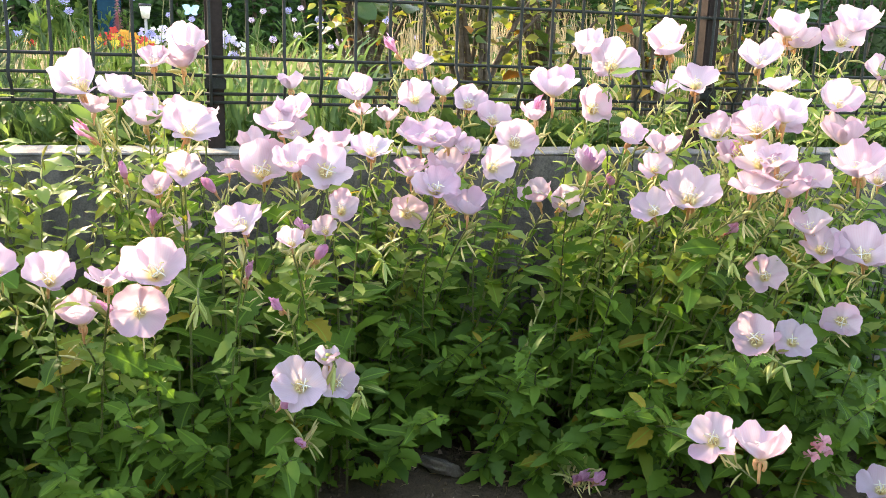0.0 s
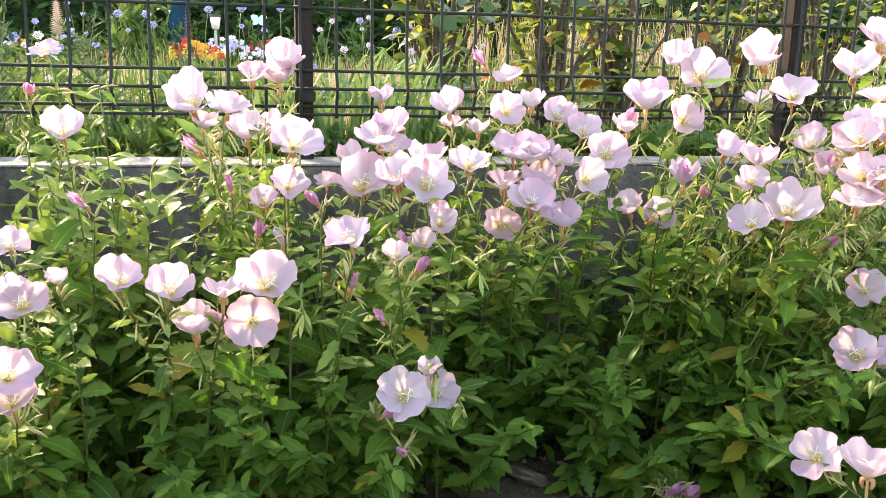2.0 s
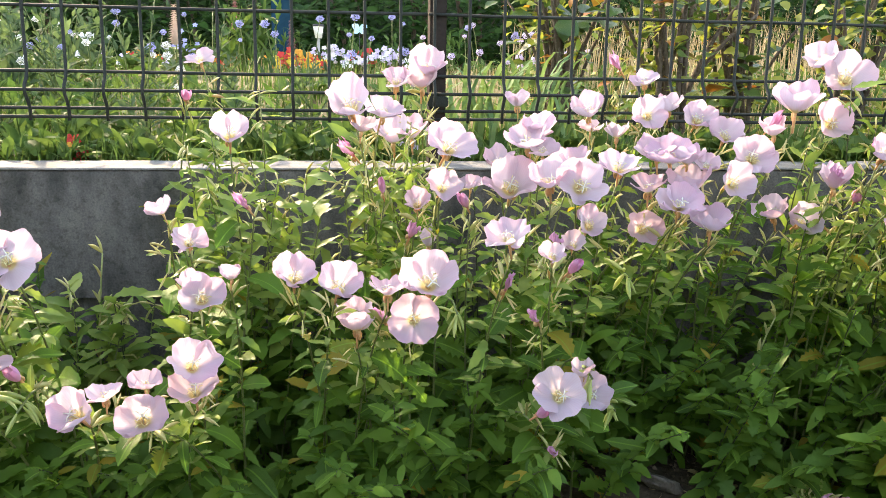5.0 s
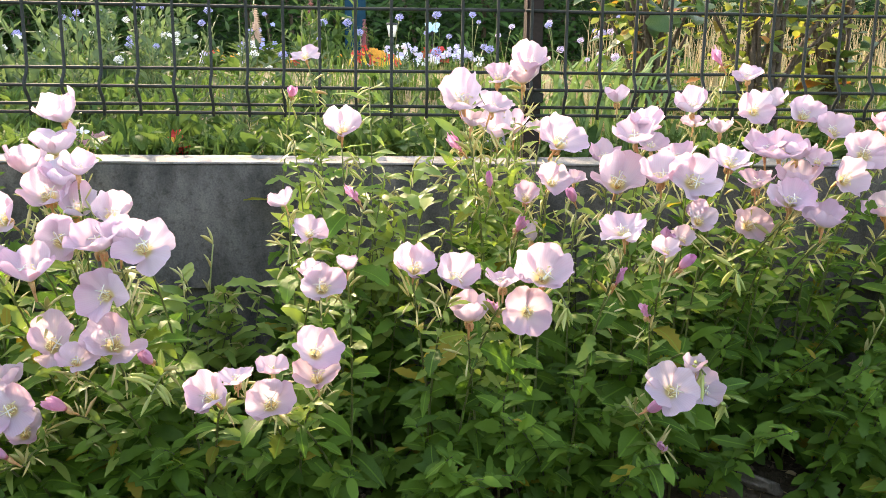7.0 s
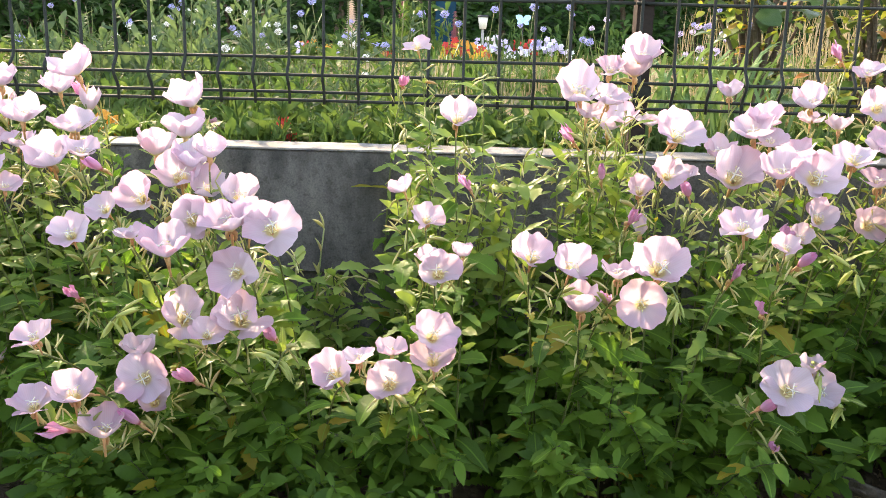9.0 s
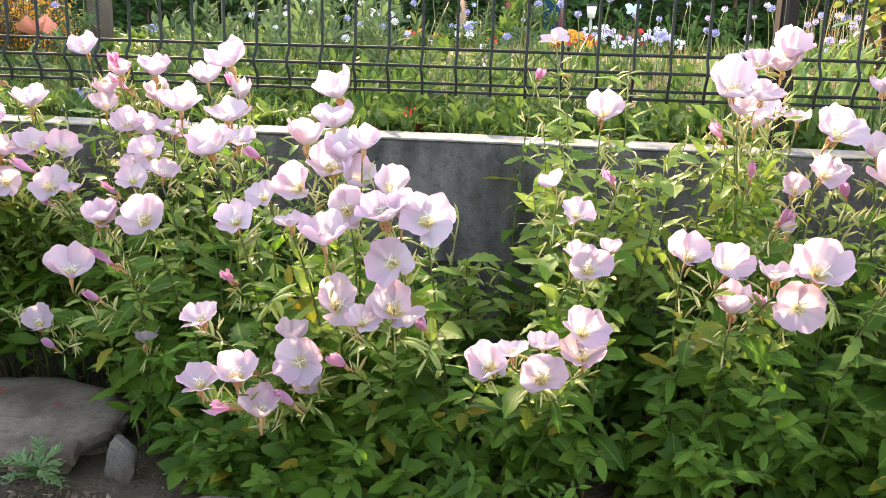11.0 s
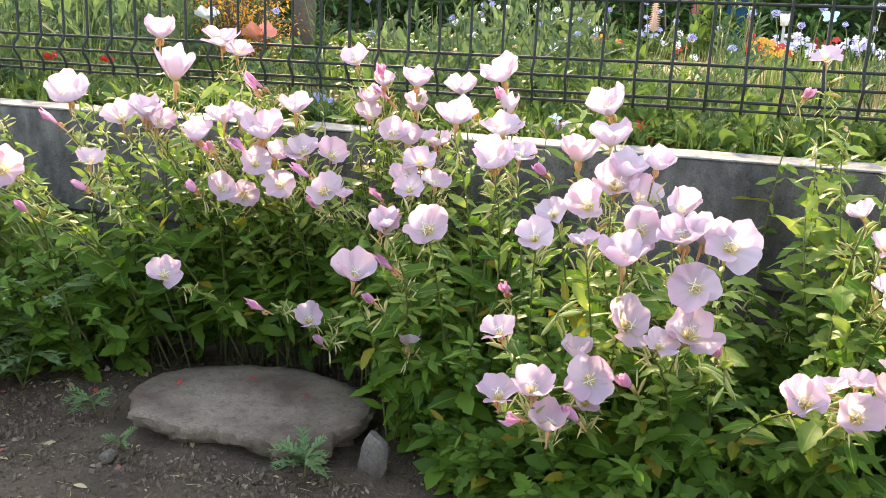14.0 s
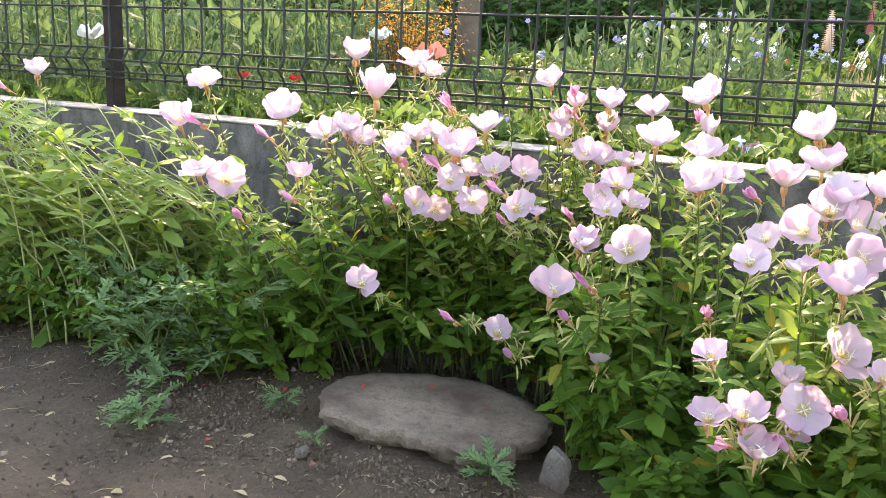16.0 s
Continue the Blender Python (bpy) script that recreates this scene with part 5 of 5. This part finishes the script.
primrose(-1.080, 1.606, [(-1.107, 1.554, 0.684, "o", -7, 63, 63), (-0.979, 1.4, 0.67, "w")])
primrose(-0.998, 1.371, [(-1.029, 1.131, 0.486, "o", 11, 32, 72), (-0.958, 1.297, 0.632, "o", 6, 77, 73), (-0.939, 1.174, 0.597, "o", 6, 49, 72), (-0.968, 1.381, 0.667, "x", 15, 84, 38), (-0.974, 1.346, 0.724, "o", -14, 62, 68), (-1.035, 1.289, 0.651, "o", 19, 67, 66), (-1.06, 1.269, 0.535, "o", 40, 69, 53)])
primrose(-0.837, 1.281, [(-0.839, 1.018, 0.517, "o", -1, 58, 57), (-0.867, 0.961, 0.395, "o", -14, 64, 53), (-0.857, 0.93, 0.321, "o", -4, 78, 59), (-0.813, 0.944, 0.334, "o", 13, 73, 58), (-0.834, 0.953, 0.274, "w"), (-0.824, 0.983, 0.31, "w")])
primrose(-0.867, 1.281, [(-0.83, 1.1, 0.535, "o", -18, 46, 50), (-0.906, 1.207, 0.602, "o", 30, 67, 58), (-0.857, 1.15, 0.585, "k"), (-0.901, 1.149, 0.393, "w")])
primrose(-0.762, 1.363, [(-0.751, 1.181, 0.577, "o", 8, 54, 70), (-0.792, 1.355, 0.678, "o", -31, 63, 72), (-0.774, 1.28, 0.635, "o", -2, 85, 67), (-0.828, 1.298, 0.605, "o", -39, 85, 72), (-0.753, 1.049, 0.281, "o", 16, 54, 56)])
primrose(-0.771, 1.283, [(-0.774, 1.05, 0.511, "o", -20, 73, 43), (-0.772, 1.048, 0.352, "o", 5, 80, 49), (-0.745, 0.996, 0.331, "o", 9, 27, 72), (-0.795, 0.98, 0.271, "o", 12, 90, 62), (-0.762, 1, 0.27, "k")])
primrose(-0.718, 1.284, [(-0.703, 1.039, 0.403, "o", 23, 39, 69), (-0.783, 1.103, 0.553, "o", -10, 35, 63), (-0.69, 1.138, 0.616, "o", 26, 67, 50), (-0.702, 1.083, 0.527, "o", 11, 27, 65), (-0.721, 1.025, 0.504, "o", -7, 68, 68), (-0.698, 1.032, 0.319, "k"), (-0.737, 1.207, 0.596, "o", 40, 74, 65), (-0.709, 1.175, 0.558, "o", 22, 50, 64)])
primrose(-0.627, 1.285, [(-0.643, 1.058, 0.531, "o", -1, 71, 78), (-0.625, 1.005, 0.473, "o", -16, 16, 73), (-0.619, 1.013, 0.413, "o", 19, 45, 76), (-0.658, 0.995, 0.396, "o", 31, 63, 48), (-0.586, 1.04, 0.378, "k"), (-0.618, 1.07, 0.534, "o", 40, 76, 61), (-0.653, 1.143, 0.552, "o", 23, 52, 64)])
primrose(-0.575, 1.286, [(-0.486, 0.927, 0.374, "o", -12, 46, 61), (-0.584, 1.041, 0.527, "o", 9, 41, 78)])
primrose(-0.400, 1.290, [(-0.365, 1.082, 0.465, "o", 15, 40, 60), (-0.42, 0.955, 0.353, "o", 9, 39, 61), (-0.457, 0.951, 0.387, "o", 6, 85, 43), (-0.422, 0.991, 0.383, "o", 8, 80, 45), (-0.369, 1.013, 0.398, "o", 25, 51, 68)])
primrose(-0.381, 1.290, [(-0.386, 1.123, 0.529, "o", 6, 46, 51), (-0.384, 1.104, 0.48, "o", -19, 73, 34), (-0.335, 1.137, 0.482, "o", 18, 78, 35), (-0.422, 1.13, 0.573, "o", -47, 69, 35), (-0.37, 1.012, 0.367, "o", -12, 71, 64)])
primrose(-0.340, 1.421, [(-0.349, 1.301, 0.662, "o", 10, 54, 61), (-0.331, 1.3, 0.549, "w")])
primrose(-0.166, 1.295, [(-0.245, 1.037, 0.504, "o", 7, 54, 55), (-0.19, 1.05, 0.487, "o", 14, 52, 61), (-0.127, 1.07, 0.475, "o", -4, 86, 55), (-0.166, 1.117, 0.419, "o", -2, 76, 62), (-0.131, 1.11, 0.42, "k")])
primrose(-0.131, 1.407, [(-0.17, 1.253, 0.709, "o", -13, 47, 79), (-0.119, 1.292, 0.695, "o", 25, 62, 64), (-0.153, 1.271, 0.675, "o", 14, 73, 42), (-0.169, 1.33, 0.627, "w"), (-0.121, 1.304, 0.573, "k"), (-0.08, 1.25, 0.511, "w")])
primrose(-0.078, 1.520, [(-0.095, 1.42, 0.652, "o", -7, 54, 72), (-0.083, 1.519, 0.738, "o", 3, 65, 66), (-0.036, 1.217, 0.588, "o", 11, 37, 60), (-0.073, 1.24, 0.563, "o", -7, 58, 44), (-0, 1.54, 0.645, "o", 0, 79, 52), (-0.059, 1.507, 0.652, "o", -28, 78, 64)])
primrose(-0.044, 1.297, [(-0.025, 1.219, 0.649, "o", 21, 47, 81), (0.034, 1.083, 0.54, "o", -28, 61, 68), (-0.041, 1.36, 0.484, "x", 1, 92, 31), (-0.072, 1.074, 0.486, "o", 3, 49, 77), (-0.092, 1.076, 0.428, "d", 4, 19, 77)])
primrose(-0.024, 1.630, [(-0.026, 1.517, 0.765, "o", 10, 49, 75), (-0.038, 1.53, 0.742, "o", -9, 70, 67)])
primrose(0.067, 1.351, [(0.031, 1.381, 0.57, "o", -2, 67, 44), (0.076, 1.264, 0.588, "o", -4, 45, 88), (0.066, 1.33, 0.617, "o", -23, 66, 51), (0.1, 1.279, 0.656, "o", -35, 64, 65), (0.002, 1.25, 0.557, "k"), (0.045, 1.13, 0.458, "w")])
primrose(0.109, 1.308, [(0.104, 1.044, 0.326, "o", -11, 32, 78), (0.085, 1.12, 0.412, "w"), (0.111, 1.088, 0.222, "k"), (0.086, 1.07, 0.29, "k"), (0.124, 1.167, 0.512, "w"), (0.142, 1.14, 0.479, "k"), (0.114, 1.186, 0.606, "o", -28, 64, 63), (0.129, 1.31, 0.669, "o", -3, 66, 60)])
primrose(0.157, 1.402, [(0.124, 1.267, 0.638, "o", -6, 65, 54), (0.198, 1.358, 0.615, "o", 1, 75, 64), (0.15, 1.58, 0.704, "o", -36, 76, 50), (0.185, 1.204, 0.535, "o", 1, 45, 52), (0.159, 1.2, 0.504, "o", -8, 51, 40), (0.099, 1.096, 0.511, "o", -16, 57, 37)])
primrose(0.183, 1.378, [(0.154, 1.154, 0.599, "o", -3, 32, 74), (0.231, 1.222, 0.62, "o", -11, 61, 65), (0.158, 1.07, 0.318, "o", 16, 40, 62), (0.143, 1.076, 0.351, "o", -8, 92, 37)])
primrose(0.317, 1.546, [(0.249, 1.45, 0.696, "o", -35, 62, 67), (0.264, 1.478, 0.66, "o", -11, 83, 44), (0.31, 1.468, 0.655, "o", -12, 91, 48), (0.344, 1.409, 0.686, "o", -14, 24, 72), (0.346, 1.586, 0.769, "w"), (0.33, 1.33, 0.634, "o", -49, 74, 62), (0.314, 1.311, 0.577, "o", -33, 79, 64)])
primrose(0.343, 1.508, [(0.345, 1.305, 0.627, "o", -35, 60, 81), (0.375, 1.307, 0.627, "o", -7, 77, 56), (0.406, 1.297, 0.612, "o", -18, 56, 46), (0.331, 1.223, 0.561, "o", -16, 53, 74), (0.384, 1.214, 0.534, "o", -8, 69, 62), (0.311, 1.308, 0.506, "o", -4, 25, 65), (0.346, 1.238, 0.562, "o", 7, 61, 66), (0.371, 1.286, 0.587, "o", -41, 67, 68)])
primrose(0.440, 1.601, [(0.385, 1.543, 0.744, "o", -25, 60, 56), (0.426, 1.518, 0.702, "o", -6, 82, 54), (0.457, 1.454, 0.68, "o", -3, 37, 64), (0.487, 1.408, 0.655, "o", -10, 45, 63)])
primrose(0.492, 1.506, [(0.497, 1.321, 0.622, "o", -16, 32, 81), (0.446, 1.271, 0.588, "o", 10, 27, 66), (0.552, 1.301, 0.719, "o", -24, 73, 78), (0.536, 1.335, 0.671, "o", -32, 91, 52), (0.538, 1.345, 0.675, "w"), (0.549, 1.34, 0.53, "o", -53, 66, 60)])
primrose(0.621, 1.396, [(0.642, 1.191, 0.644, "o", -9, 54, 54), (0.601, 1.25, 0.598, "x", -26, 66, 40), (0.657, 1.136, 0.537, "o", -51, 54, 70), (0.58, 1.15, 0.08, "w"), (0.562, 1.14, 0.085, "w"), (0.596, 1.13, 0.088, "k"), (0.607, 1.16, 0.063, "w"), (0.601, 1.247, 0.596, "w"), (0.645, 1.255, 0.561, "k")])
primrose(0.652, 1.395, [(0.658, 1.361, 0.68, "o", -16, 27, 73), (0.71, 1.208, 0.629, "o", -31, 80, 58), (0.681, 1.178, 0.595, "o", -21, 51, 55), (0.588, 1.303, 0.518, "o", 5, 29, 63), (0.681, 1.258, 0.638, "w")])
primrose(0.746, 1.297, [(0.839, 1.203, 0.614, "o", -45, 65, 64), (0.785, 1.06, 0.62, "o", -47, 50, 71), (0.799, 1.033, 0.603, "o", -38, 51, 61), (0.669, 0.943, 0.241, "o", -56, 49, 75), (0.7, 0.878, 0.259, "o", -14, 92, 73)])
primrose(0.776, 1.282, [(0.766, 1.219, 0.731, "o", -33, 61, 75), (0.713, 1.122, 0.562, "o", -33, 48, 87), (0.814, 1.128, 0.663, "o", -46, 53, 75), (0.855, 1.249, 0.477, "o", -45, 92, 50), (0.802, 1.045, 0.347, "o", -43, 37, 78), (0.784, 1.116, 0.5, "w"), (0.788, 1.03, 0.626, "o", -57, 71, 65), (0.788, 1.08, 0.669, "o", -41, 46, 68)])
primrose(0.748, 1.557, [(0.711, 1.502, 0.791, "o", -56, 48, 68), (0.74, 1.467, 0.758, "o", -27, 32, 90), (0.812, 1.389, 0.712, "o", -41, 71, 52), (0.758, 1.03, 0.585, "o", -24, 70, 66)])
primrose(0.827, 1.359, [(0.766, 1.314, 0.792, "o", -41, 48, 81), (0.866, 1.296, 0.646, "o", -44, 49, 62), (0.849, 1.22, 0.614, "w"), (0.84, 1.2, 0.616, "w"), (0.848, 1.174, 0.613, "w"), (0.821, 1.06, 0.694, "o", -29, 70, 68)])
primrose(0.840, 1.250, [(0.848, 1.096, 0.432, "o", -28, 38, 68), (0.87, 1.042, 0.34, "o", -20, 47, 66), (0.837, 1.05, 0.581, "o", -13, 77, 63), (0.834, 1.13, 0.683, "o", -7, 60, 70)])
primrose(0.907, 1.220, [(0.87, 1.13, 0.68, "o", -28, 48, 80), (0.877, 1.06, 0.588, "o", -40, 51, 66), (0.946, 1.243, 0.728, "o", -38, 86, 62), (0.893, 1.065, 0.52, "o", -51, 69, 62), (0.909, 1.05, 0.485, "o", -36, 41, 74), (0.964, 1.05, 0.363, "o", -38, 23, 62)])
primrose(1.001, 1.393, [(0.963, 1.326, 0.775, "o", -36, 59, 76), (1.053, 1.22, 0.702, "o", -21, 42, 80), (1.055, 1.2, 0.652, "o", -42, 83, 81)])
primrose(0.992, 1.220, [(0.985, 1.08, 0.613, "o", -53, 65, 86), (1.065, 1.12, 0.586, "o", -44, 56, 55), (0.956, 1.02, 0.485, "o", -49, 41, 91), (0.991, 0.95, 0.122, "o", -47, 64, 71)])
primrose(1.190, 1.543, [(1.124, 1.469, 0.841, "o", -48, 67, 81), (1.149, 1.469, 0.817, "o", -38, 43, 81), (1.201, 1.4, 0.817, "o", -31, 38, 86), (1.232, 1.4, 0.853, "o", -32, 67, 87), (1.256, 1.35, 0.758, "o", -43, 50, 65)])
primrose(-0.44, 1.60, [(-0.436, 1.62, 0.768, "d", -30, 55, 62), (-0.46, 1.60, 0.70, "k")])


# ---- leafy clumps along the wall ----
def stretch(x, table):
    for (a, va), (b, vb) in zip(table, table[1:]):
        if a <= x <= b:
            return va + (vb - va) * (x - a) / (b - a)
    return table[-1][1]


FRONT = [(-3.6, 1.24), (-2.1, 1.25), (-1.95, 1.32), (-1.8, 1.42), (-1.72, 1.53), (-1.3, 1.53), (-1.14, 1.30), (-0.9, 1.22), (0.1, 1.22), (0.26, 1.34), (0.36, 1.40), (0.50, 1.38), (0.60, 1.16), (0.9, 1.08), (1.6, 1.08)]
TALL = [(-3.6, 0.36), (-2.3, 0.34), (-2.0, 0.34), (-1.8, 0.46), (-1.5, 0.55), (-1.3, 0.50), (-0.88, 0.46), (-0.74, 0.40), (-0.62, 0.29), (-0.3, 0.27), (-0.18, 0.38), (0.0, 0.42), (0.3, 0.44), (0.6, 0.44), (0.8, 0.54), (1.6, 0.56)]
rg = random.Random(31)
x = -3.4
while x < 1.45:
    front = stretch(x, FRONT)
    rows = max(1, int((1.66 - front) / 0.11))
    for k in range(rows):
        y = 1.62 - (1.60 - front) * (k + rg.uniform(-0.3, 0.3)) / max(1, rows - 0.5)
        q = (1.62 - y) / max(0.05, 1.62 - front)
        leafy(x + rg.uniform(-0.05, 0.05), min(1.63, y), stretch(x, TALL) * (1 - 0.38 * q) * rg.uniform(0.82, 1.1), 4, rg, k == rows - 1 and -2.3 < x < 1.2, -0.08 - 0.13 * q)
    x += 0.12


PALE_LEAF = as_mesh("leaf", *LEAF[4], M["pale_leaf"])


for x, y, ht in ((-0.33, 1.46, 0.68), (-0.20, 1.45, 0.66), (-0.10, 1.46, 0.64), (-0.44, 1.53, 0.80), (-0.36, 1.44, 0.62), (-0.27, 1.50, 0.60), (-0.50, 1.56, 0.36), (-0.60, 1.50, 0.32), (-0.70, 1.45, 0.40), (-0.14, 1.50, 0.62), (0.0, 1.48, 0.58), (0.14, 1.50, 0.56), (0.74, 1.46, 0.66), (0.9, 1.48, 0.72),
                 (1.02, 1.40, 0.74), (1.16, 1.46, 0.78), (1.3, 1.4, 0.76), (-1.05, 1.60, 0.58), (-1.35, 1.54, 0.60), (-1.6, 1.54, 0.62), (-1.8, 1.48, 0.62), (-1.95, 1.5, 0.62)):
    leafy(x, y, ht, 3 if -0.75 < x < 0.05 else 4, rg, False, -0.05, True, -0.75 < x < 0.05)
for k in range(7):
    leafy(-1.78 + 0.11 * k + rg.uniform(-0.03, 0.03), rg.uniform(1.38, 1.60), rg.uniform(0.54, 0.68), 3, rg, False, -0.06, True)
for k in range(9):
    leafy(0.66 + 0.08 * k + rg.uniform(-0.03, 0.03), rg.uniform(1.30, 1.58), rg.uniform(0.56, 0.74), 3, rg, False, -0.06, True)


for x, y, ht in ((-1.08, 1.42, 0.15), (-1.10, 1.52, 0.20), (-1.04, 1.32, 0.16), (-0.98, 1.23, 0.14), (-0.92, 1.17, 0.14), (-0.84, 1.14, 0.15), (-0.74, 1.12, 0.15), (-0.64, 1.12, 0.14), (-0.54, 1.11, 0.15)):
    leafy(x, y, ht, 5, rg, False, -0.02)


for k in range(6):
    leafy(-1.72 + 0.15 * k, 1.625, rg.uniform(0.60, 0.70), 3, rg, False, 0.0, True)


for x, y, ht in ((-0.66, 1.42, 0.44), (-0.56, 1.46, 0.36)):
    leafy(x, y, ht, 4, rg, False, -0.04, True)


def leaning_herb(x, y, seed):
    """Long thin stems that lean over, with narrow leaves."""
    r = random.Random(seed)
    w = tagged(new("leaning_herb"), "lanky herb with long arching stems and narrow leaves", "leafy plant", "leaning herbs")
    w.location = (x, y, 0)
    heap = Heap()
    for k in range(11):
        end = Vector((-r.uniform(0.05, 0.55), -r.uniform(-0.05, 0.22), r.uniform(0.34, 0.62)))
        path = bezier(Vector((r.uniform(-.12, .12), r.uniform(-.08, .08), 0)), Vector((r.uniform(-0.1, 0.16), r.uniform(-.05, .05), end.z * r.uniform(0.6, 1.0))), end, 10)
        part_of(w, "stem", as_mesh("stem", *tube_data(path, 0.003, 0.0013, 4), M["pale_stem"]), Matrix())
        for i in range(11):
            p = path[r.randint(2, 9)].lerp(path[10], r.random() * 0.1)
            a = r.uniform(0, 6.28)
            m = heading(p, (math.cos(a) - 0.4, math.sin(a), r.uniform(-0.5, 0.6)), (r.uniform(-.4, .4), r.uniform(-.8, 0), 1), r.uniform(0.045, 0.09))
            if i < 2:
                part_of(w, "leaf", PALE_LEAF, m)
            else:
                heap.put(m, *r.choice((LEAF[0], LEAF[2], LEAF[4])))
    tagged(part_of(w, "foliage", heap.done("foliage", M["pale_sunlit_foliage"]), Matrix()), kind="stuff")


for k, (x, y) in enumerate(((-2.3, 1.42), (-2.42, 1.5), (-2.52, 1.38), (-2.64, 1.46), (-2.76, 1.4), (-2.9, 1.45), (-2.15, 1.5), (-3.05, 1.5), (-2.05, 1.46), (-2.34, 1.34), (-2.58, 1.3), (-2.7, 1.54), (-2.22, 1.4), (-3.2, 1.4))):
    leaning_herb(x, y, 60 + k)


def small_campion(x, y, z, material, label):
    w = tagged(new("campion"), label, "flower")
    w.location = (x, y, 0)
    r = random.Random(5)
    part_of(w, "stem", as_mesh("stem", *tube_data(bezier(Vector((0, 0.05, 0)), Vector((0, 0.05, z * 0.7)), Vector((0, 0, z)), 5), 0.0018, 0.0012, 4), M["stem"]), Matrix())
    for k in range(4):
        petals(w, Vector((r.uniform(-0.012, 0.012), r.uniform(-0.008, 0.008), z + r.uniform(-0.024, 0.02))), material, 0.013, r, 5, "flat")


small_campion(0.872, 0.955, 0.196, "pinkspike", "small bright pink campion flowers")


def seed_stalk(x, y, top, tilt):
    """A dry seed stalk with pointed pods that rises out of the leaves."""
    r = random.Random(9)
    w = tagged(new("seed_stalk"), "thin seed stalk with pale pointed pods", "seed stalk")
    w.location = (x, y, 0)
    path = bezier(Vector((0, 0, 0)), Vector((0.0, 0, top * 0.6)), Vector((tilt, -0.03, top)), 8)
    part_of(w, "stem", as_mesh("stem", *tube_data(path, 0.0022, 0.0014, 5), M["pale_stem"]), Matrix())
    for i in range(9):
        p = path[4 + i // 2]
        part_of(w, "pod", POD[i % 2], heading(p, (r.uniform(-0.6, 0.6), r.uniform(-0.6, 0.3), r.uniform(0.5, 1.6)), (0, 0, 1), r.uniform(0.02, 0.034)))
    part_of(w, "withered_flower", POD[1], heading(path[8], (-0.5, -0.4, 0.5), (0, 0, 1), 0.03), "dry reddish withered flower")


def hanging_buds(x, y, z, seed):
    """A thin stalk that ends in a drooping bunch of pale pointed buds."""
    r = random.Random(seed)
    w = tagged(new("bud_stalk"), "thin green stalk with a drooping bunch of pale pointed buds", "flower stalk", "bud stalks")
    w.location = (x, y + 0.30, 0)
    tip = Vector((0, -0.30, z))
    path = bezier(Vector((0, 0, 0)), Vector((0, -0.10, z * 1.15)), tip, 8)
    part_of(w, "stem", as_mesh("stem", *tube_data(path, 0.0022, 0.0015, 5), M["stem"]), Matrix())
    for i in range(r.randint(7, 10)):
        a = r.uniform(0, 6.28)
        p = path[7].lerp(tip, r.uniform(0.3, 1.0))
        part_of(w, "bud", BUD_DROP[i % 2], heading(p, (0.55 * math.cos(a), 0.55 * math.sin(a), r.choice((-1.0, -1.3, -0.8, 0.2))), (0, 1, 0.2), r.uniform(0.026, 0.042)))
    for i in range(9):
        a, t = r.uniform(0, 6.28), r.uniform(0.35, 0.98)
        q = path[int(t * 8)]
        part_of(w, "leaf", PALE_LEAF if i % 2 else LEAF_MESH[i % 3], heading(q, (math.cos(a), math.sin(a) - 0.3, r.uniform(-0.2, 0.9)), (0, -0.5, 1), r.uniform(0.03, 0.055)))


HANGING = [(-0.573, 1, 0.347), (0.826, 1, 0.314), (0.887, 1.03, 0.444), (0.79, 1.1, 0.453), (0.189, 1.06, 0.294), (0.154, 1.06, 0.342), (-0.022, 1.15, 0.412), (0.249, 1.2, 0.45), (-0.806, 1.05, 0.389)]
BUD_DROP = [as_mesh("bud", *pod_mesh(f), M["bud_green"]) for f in (0.95, 1.25)]
for k, (x, y, z) in enumerate(HANGING):
    hanging_buds(x, y, z, 80 + k)


seed_stalk(0.53, 1.36, 0.34, 0.04)
seed_stalk(-0.62, 1.50, 0.44, 0.03)
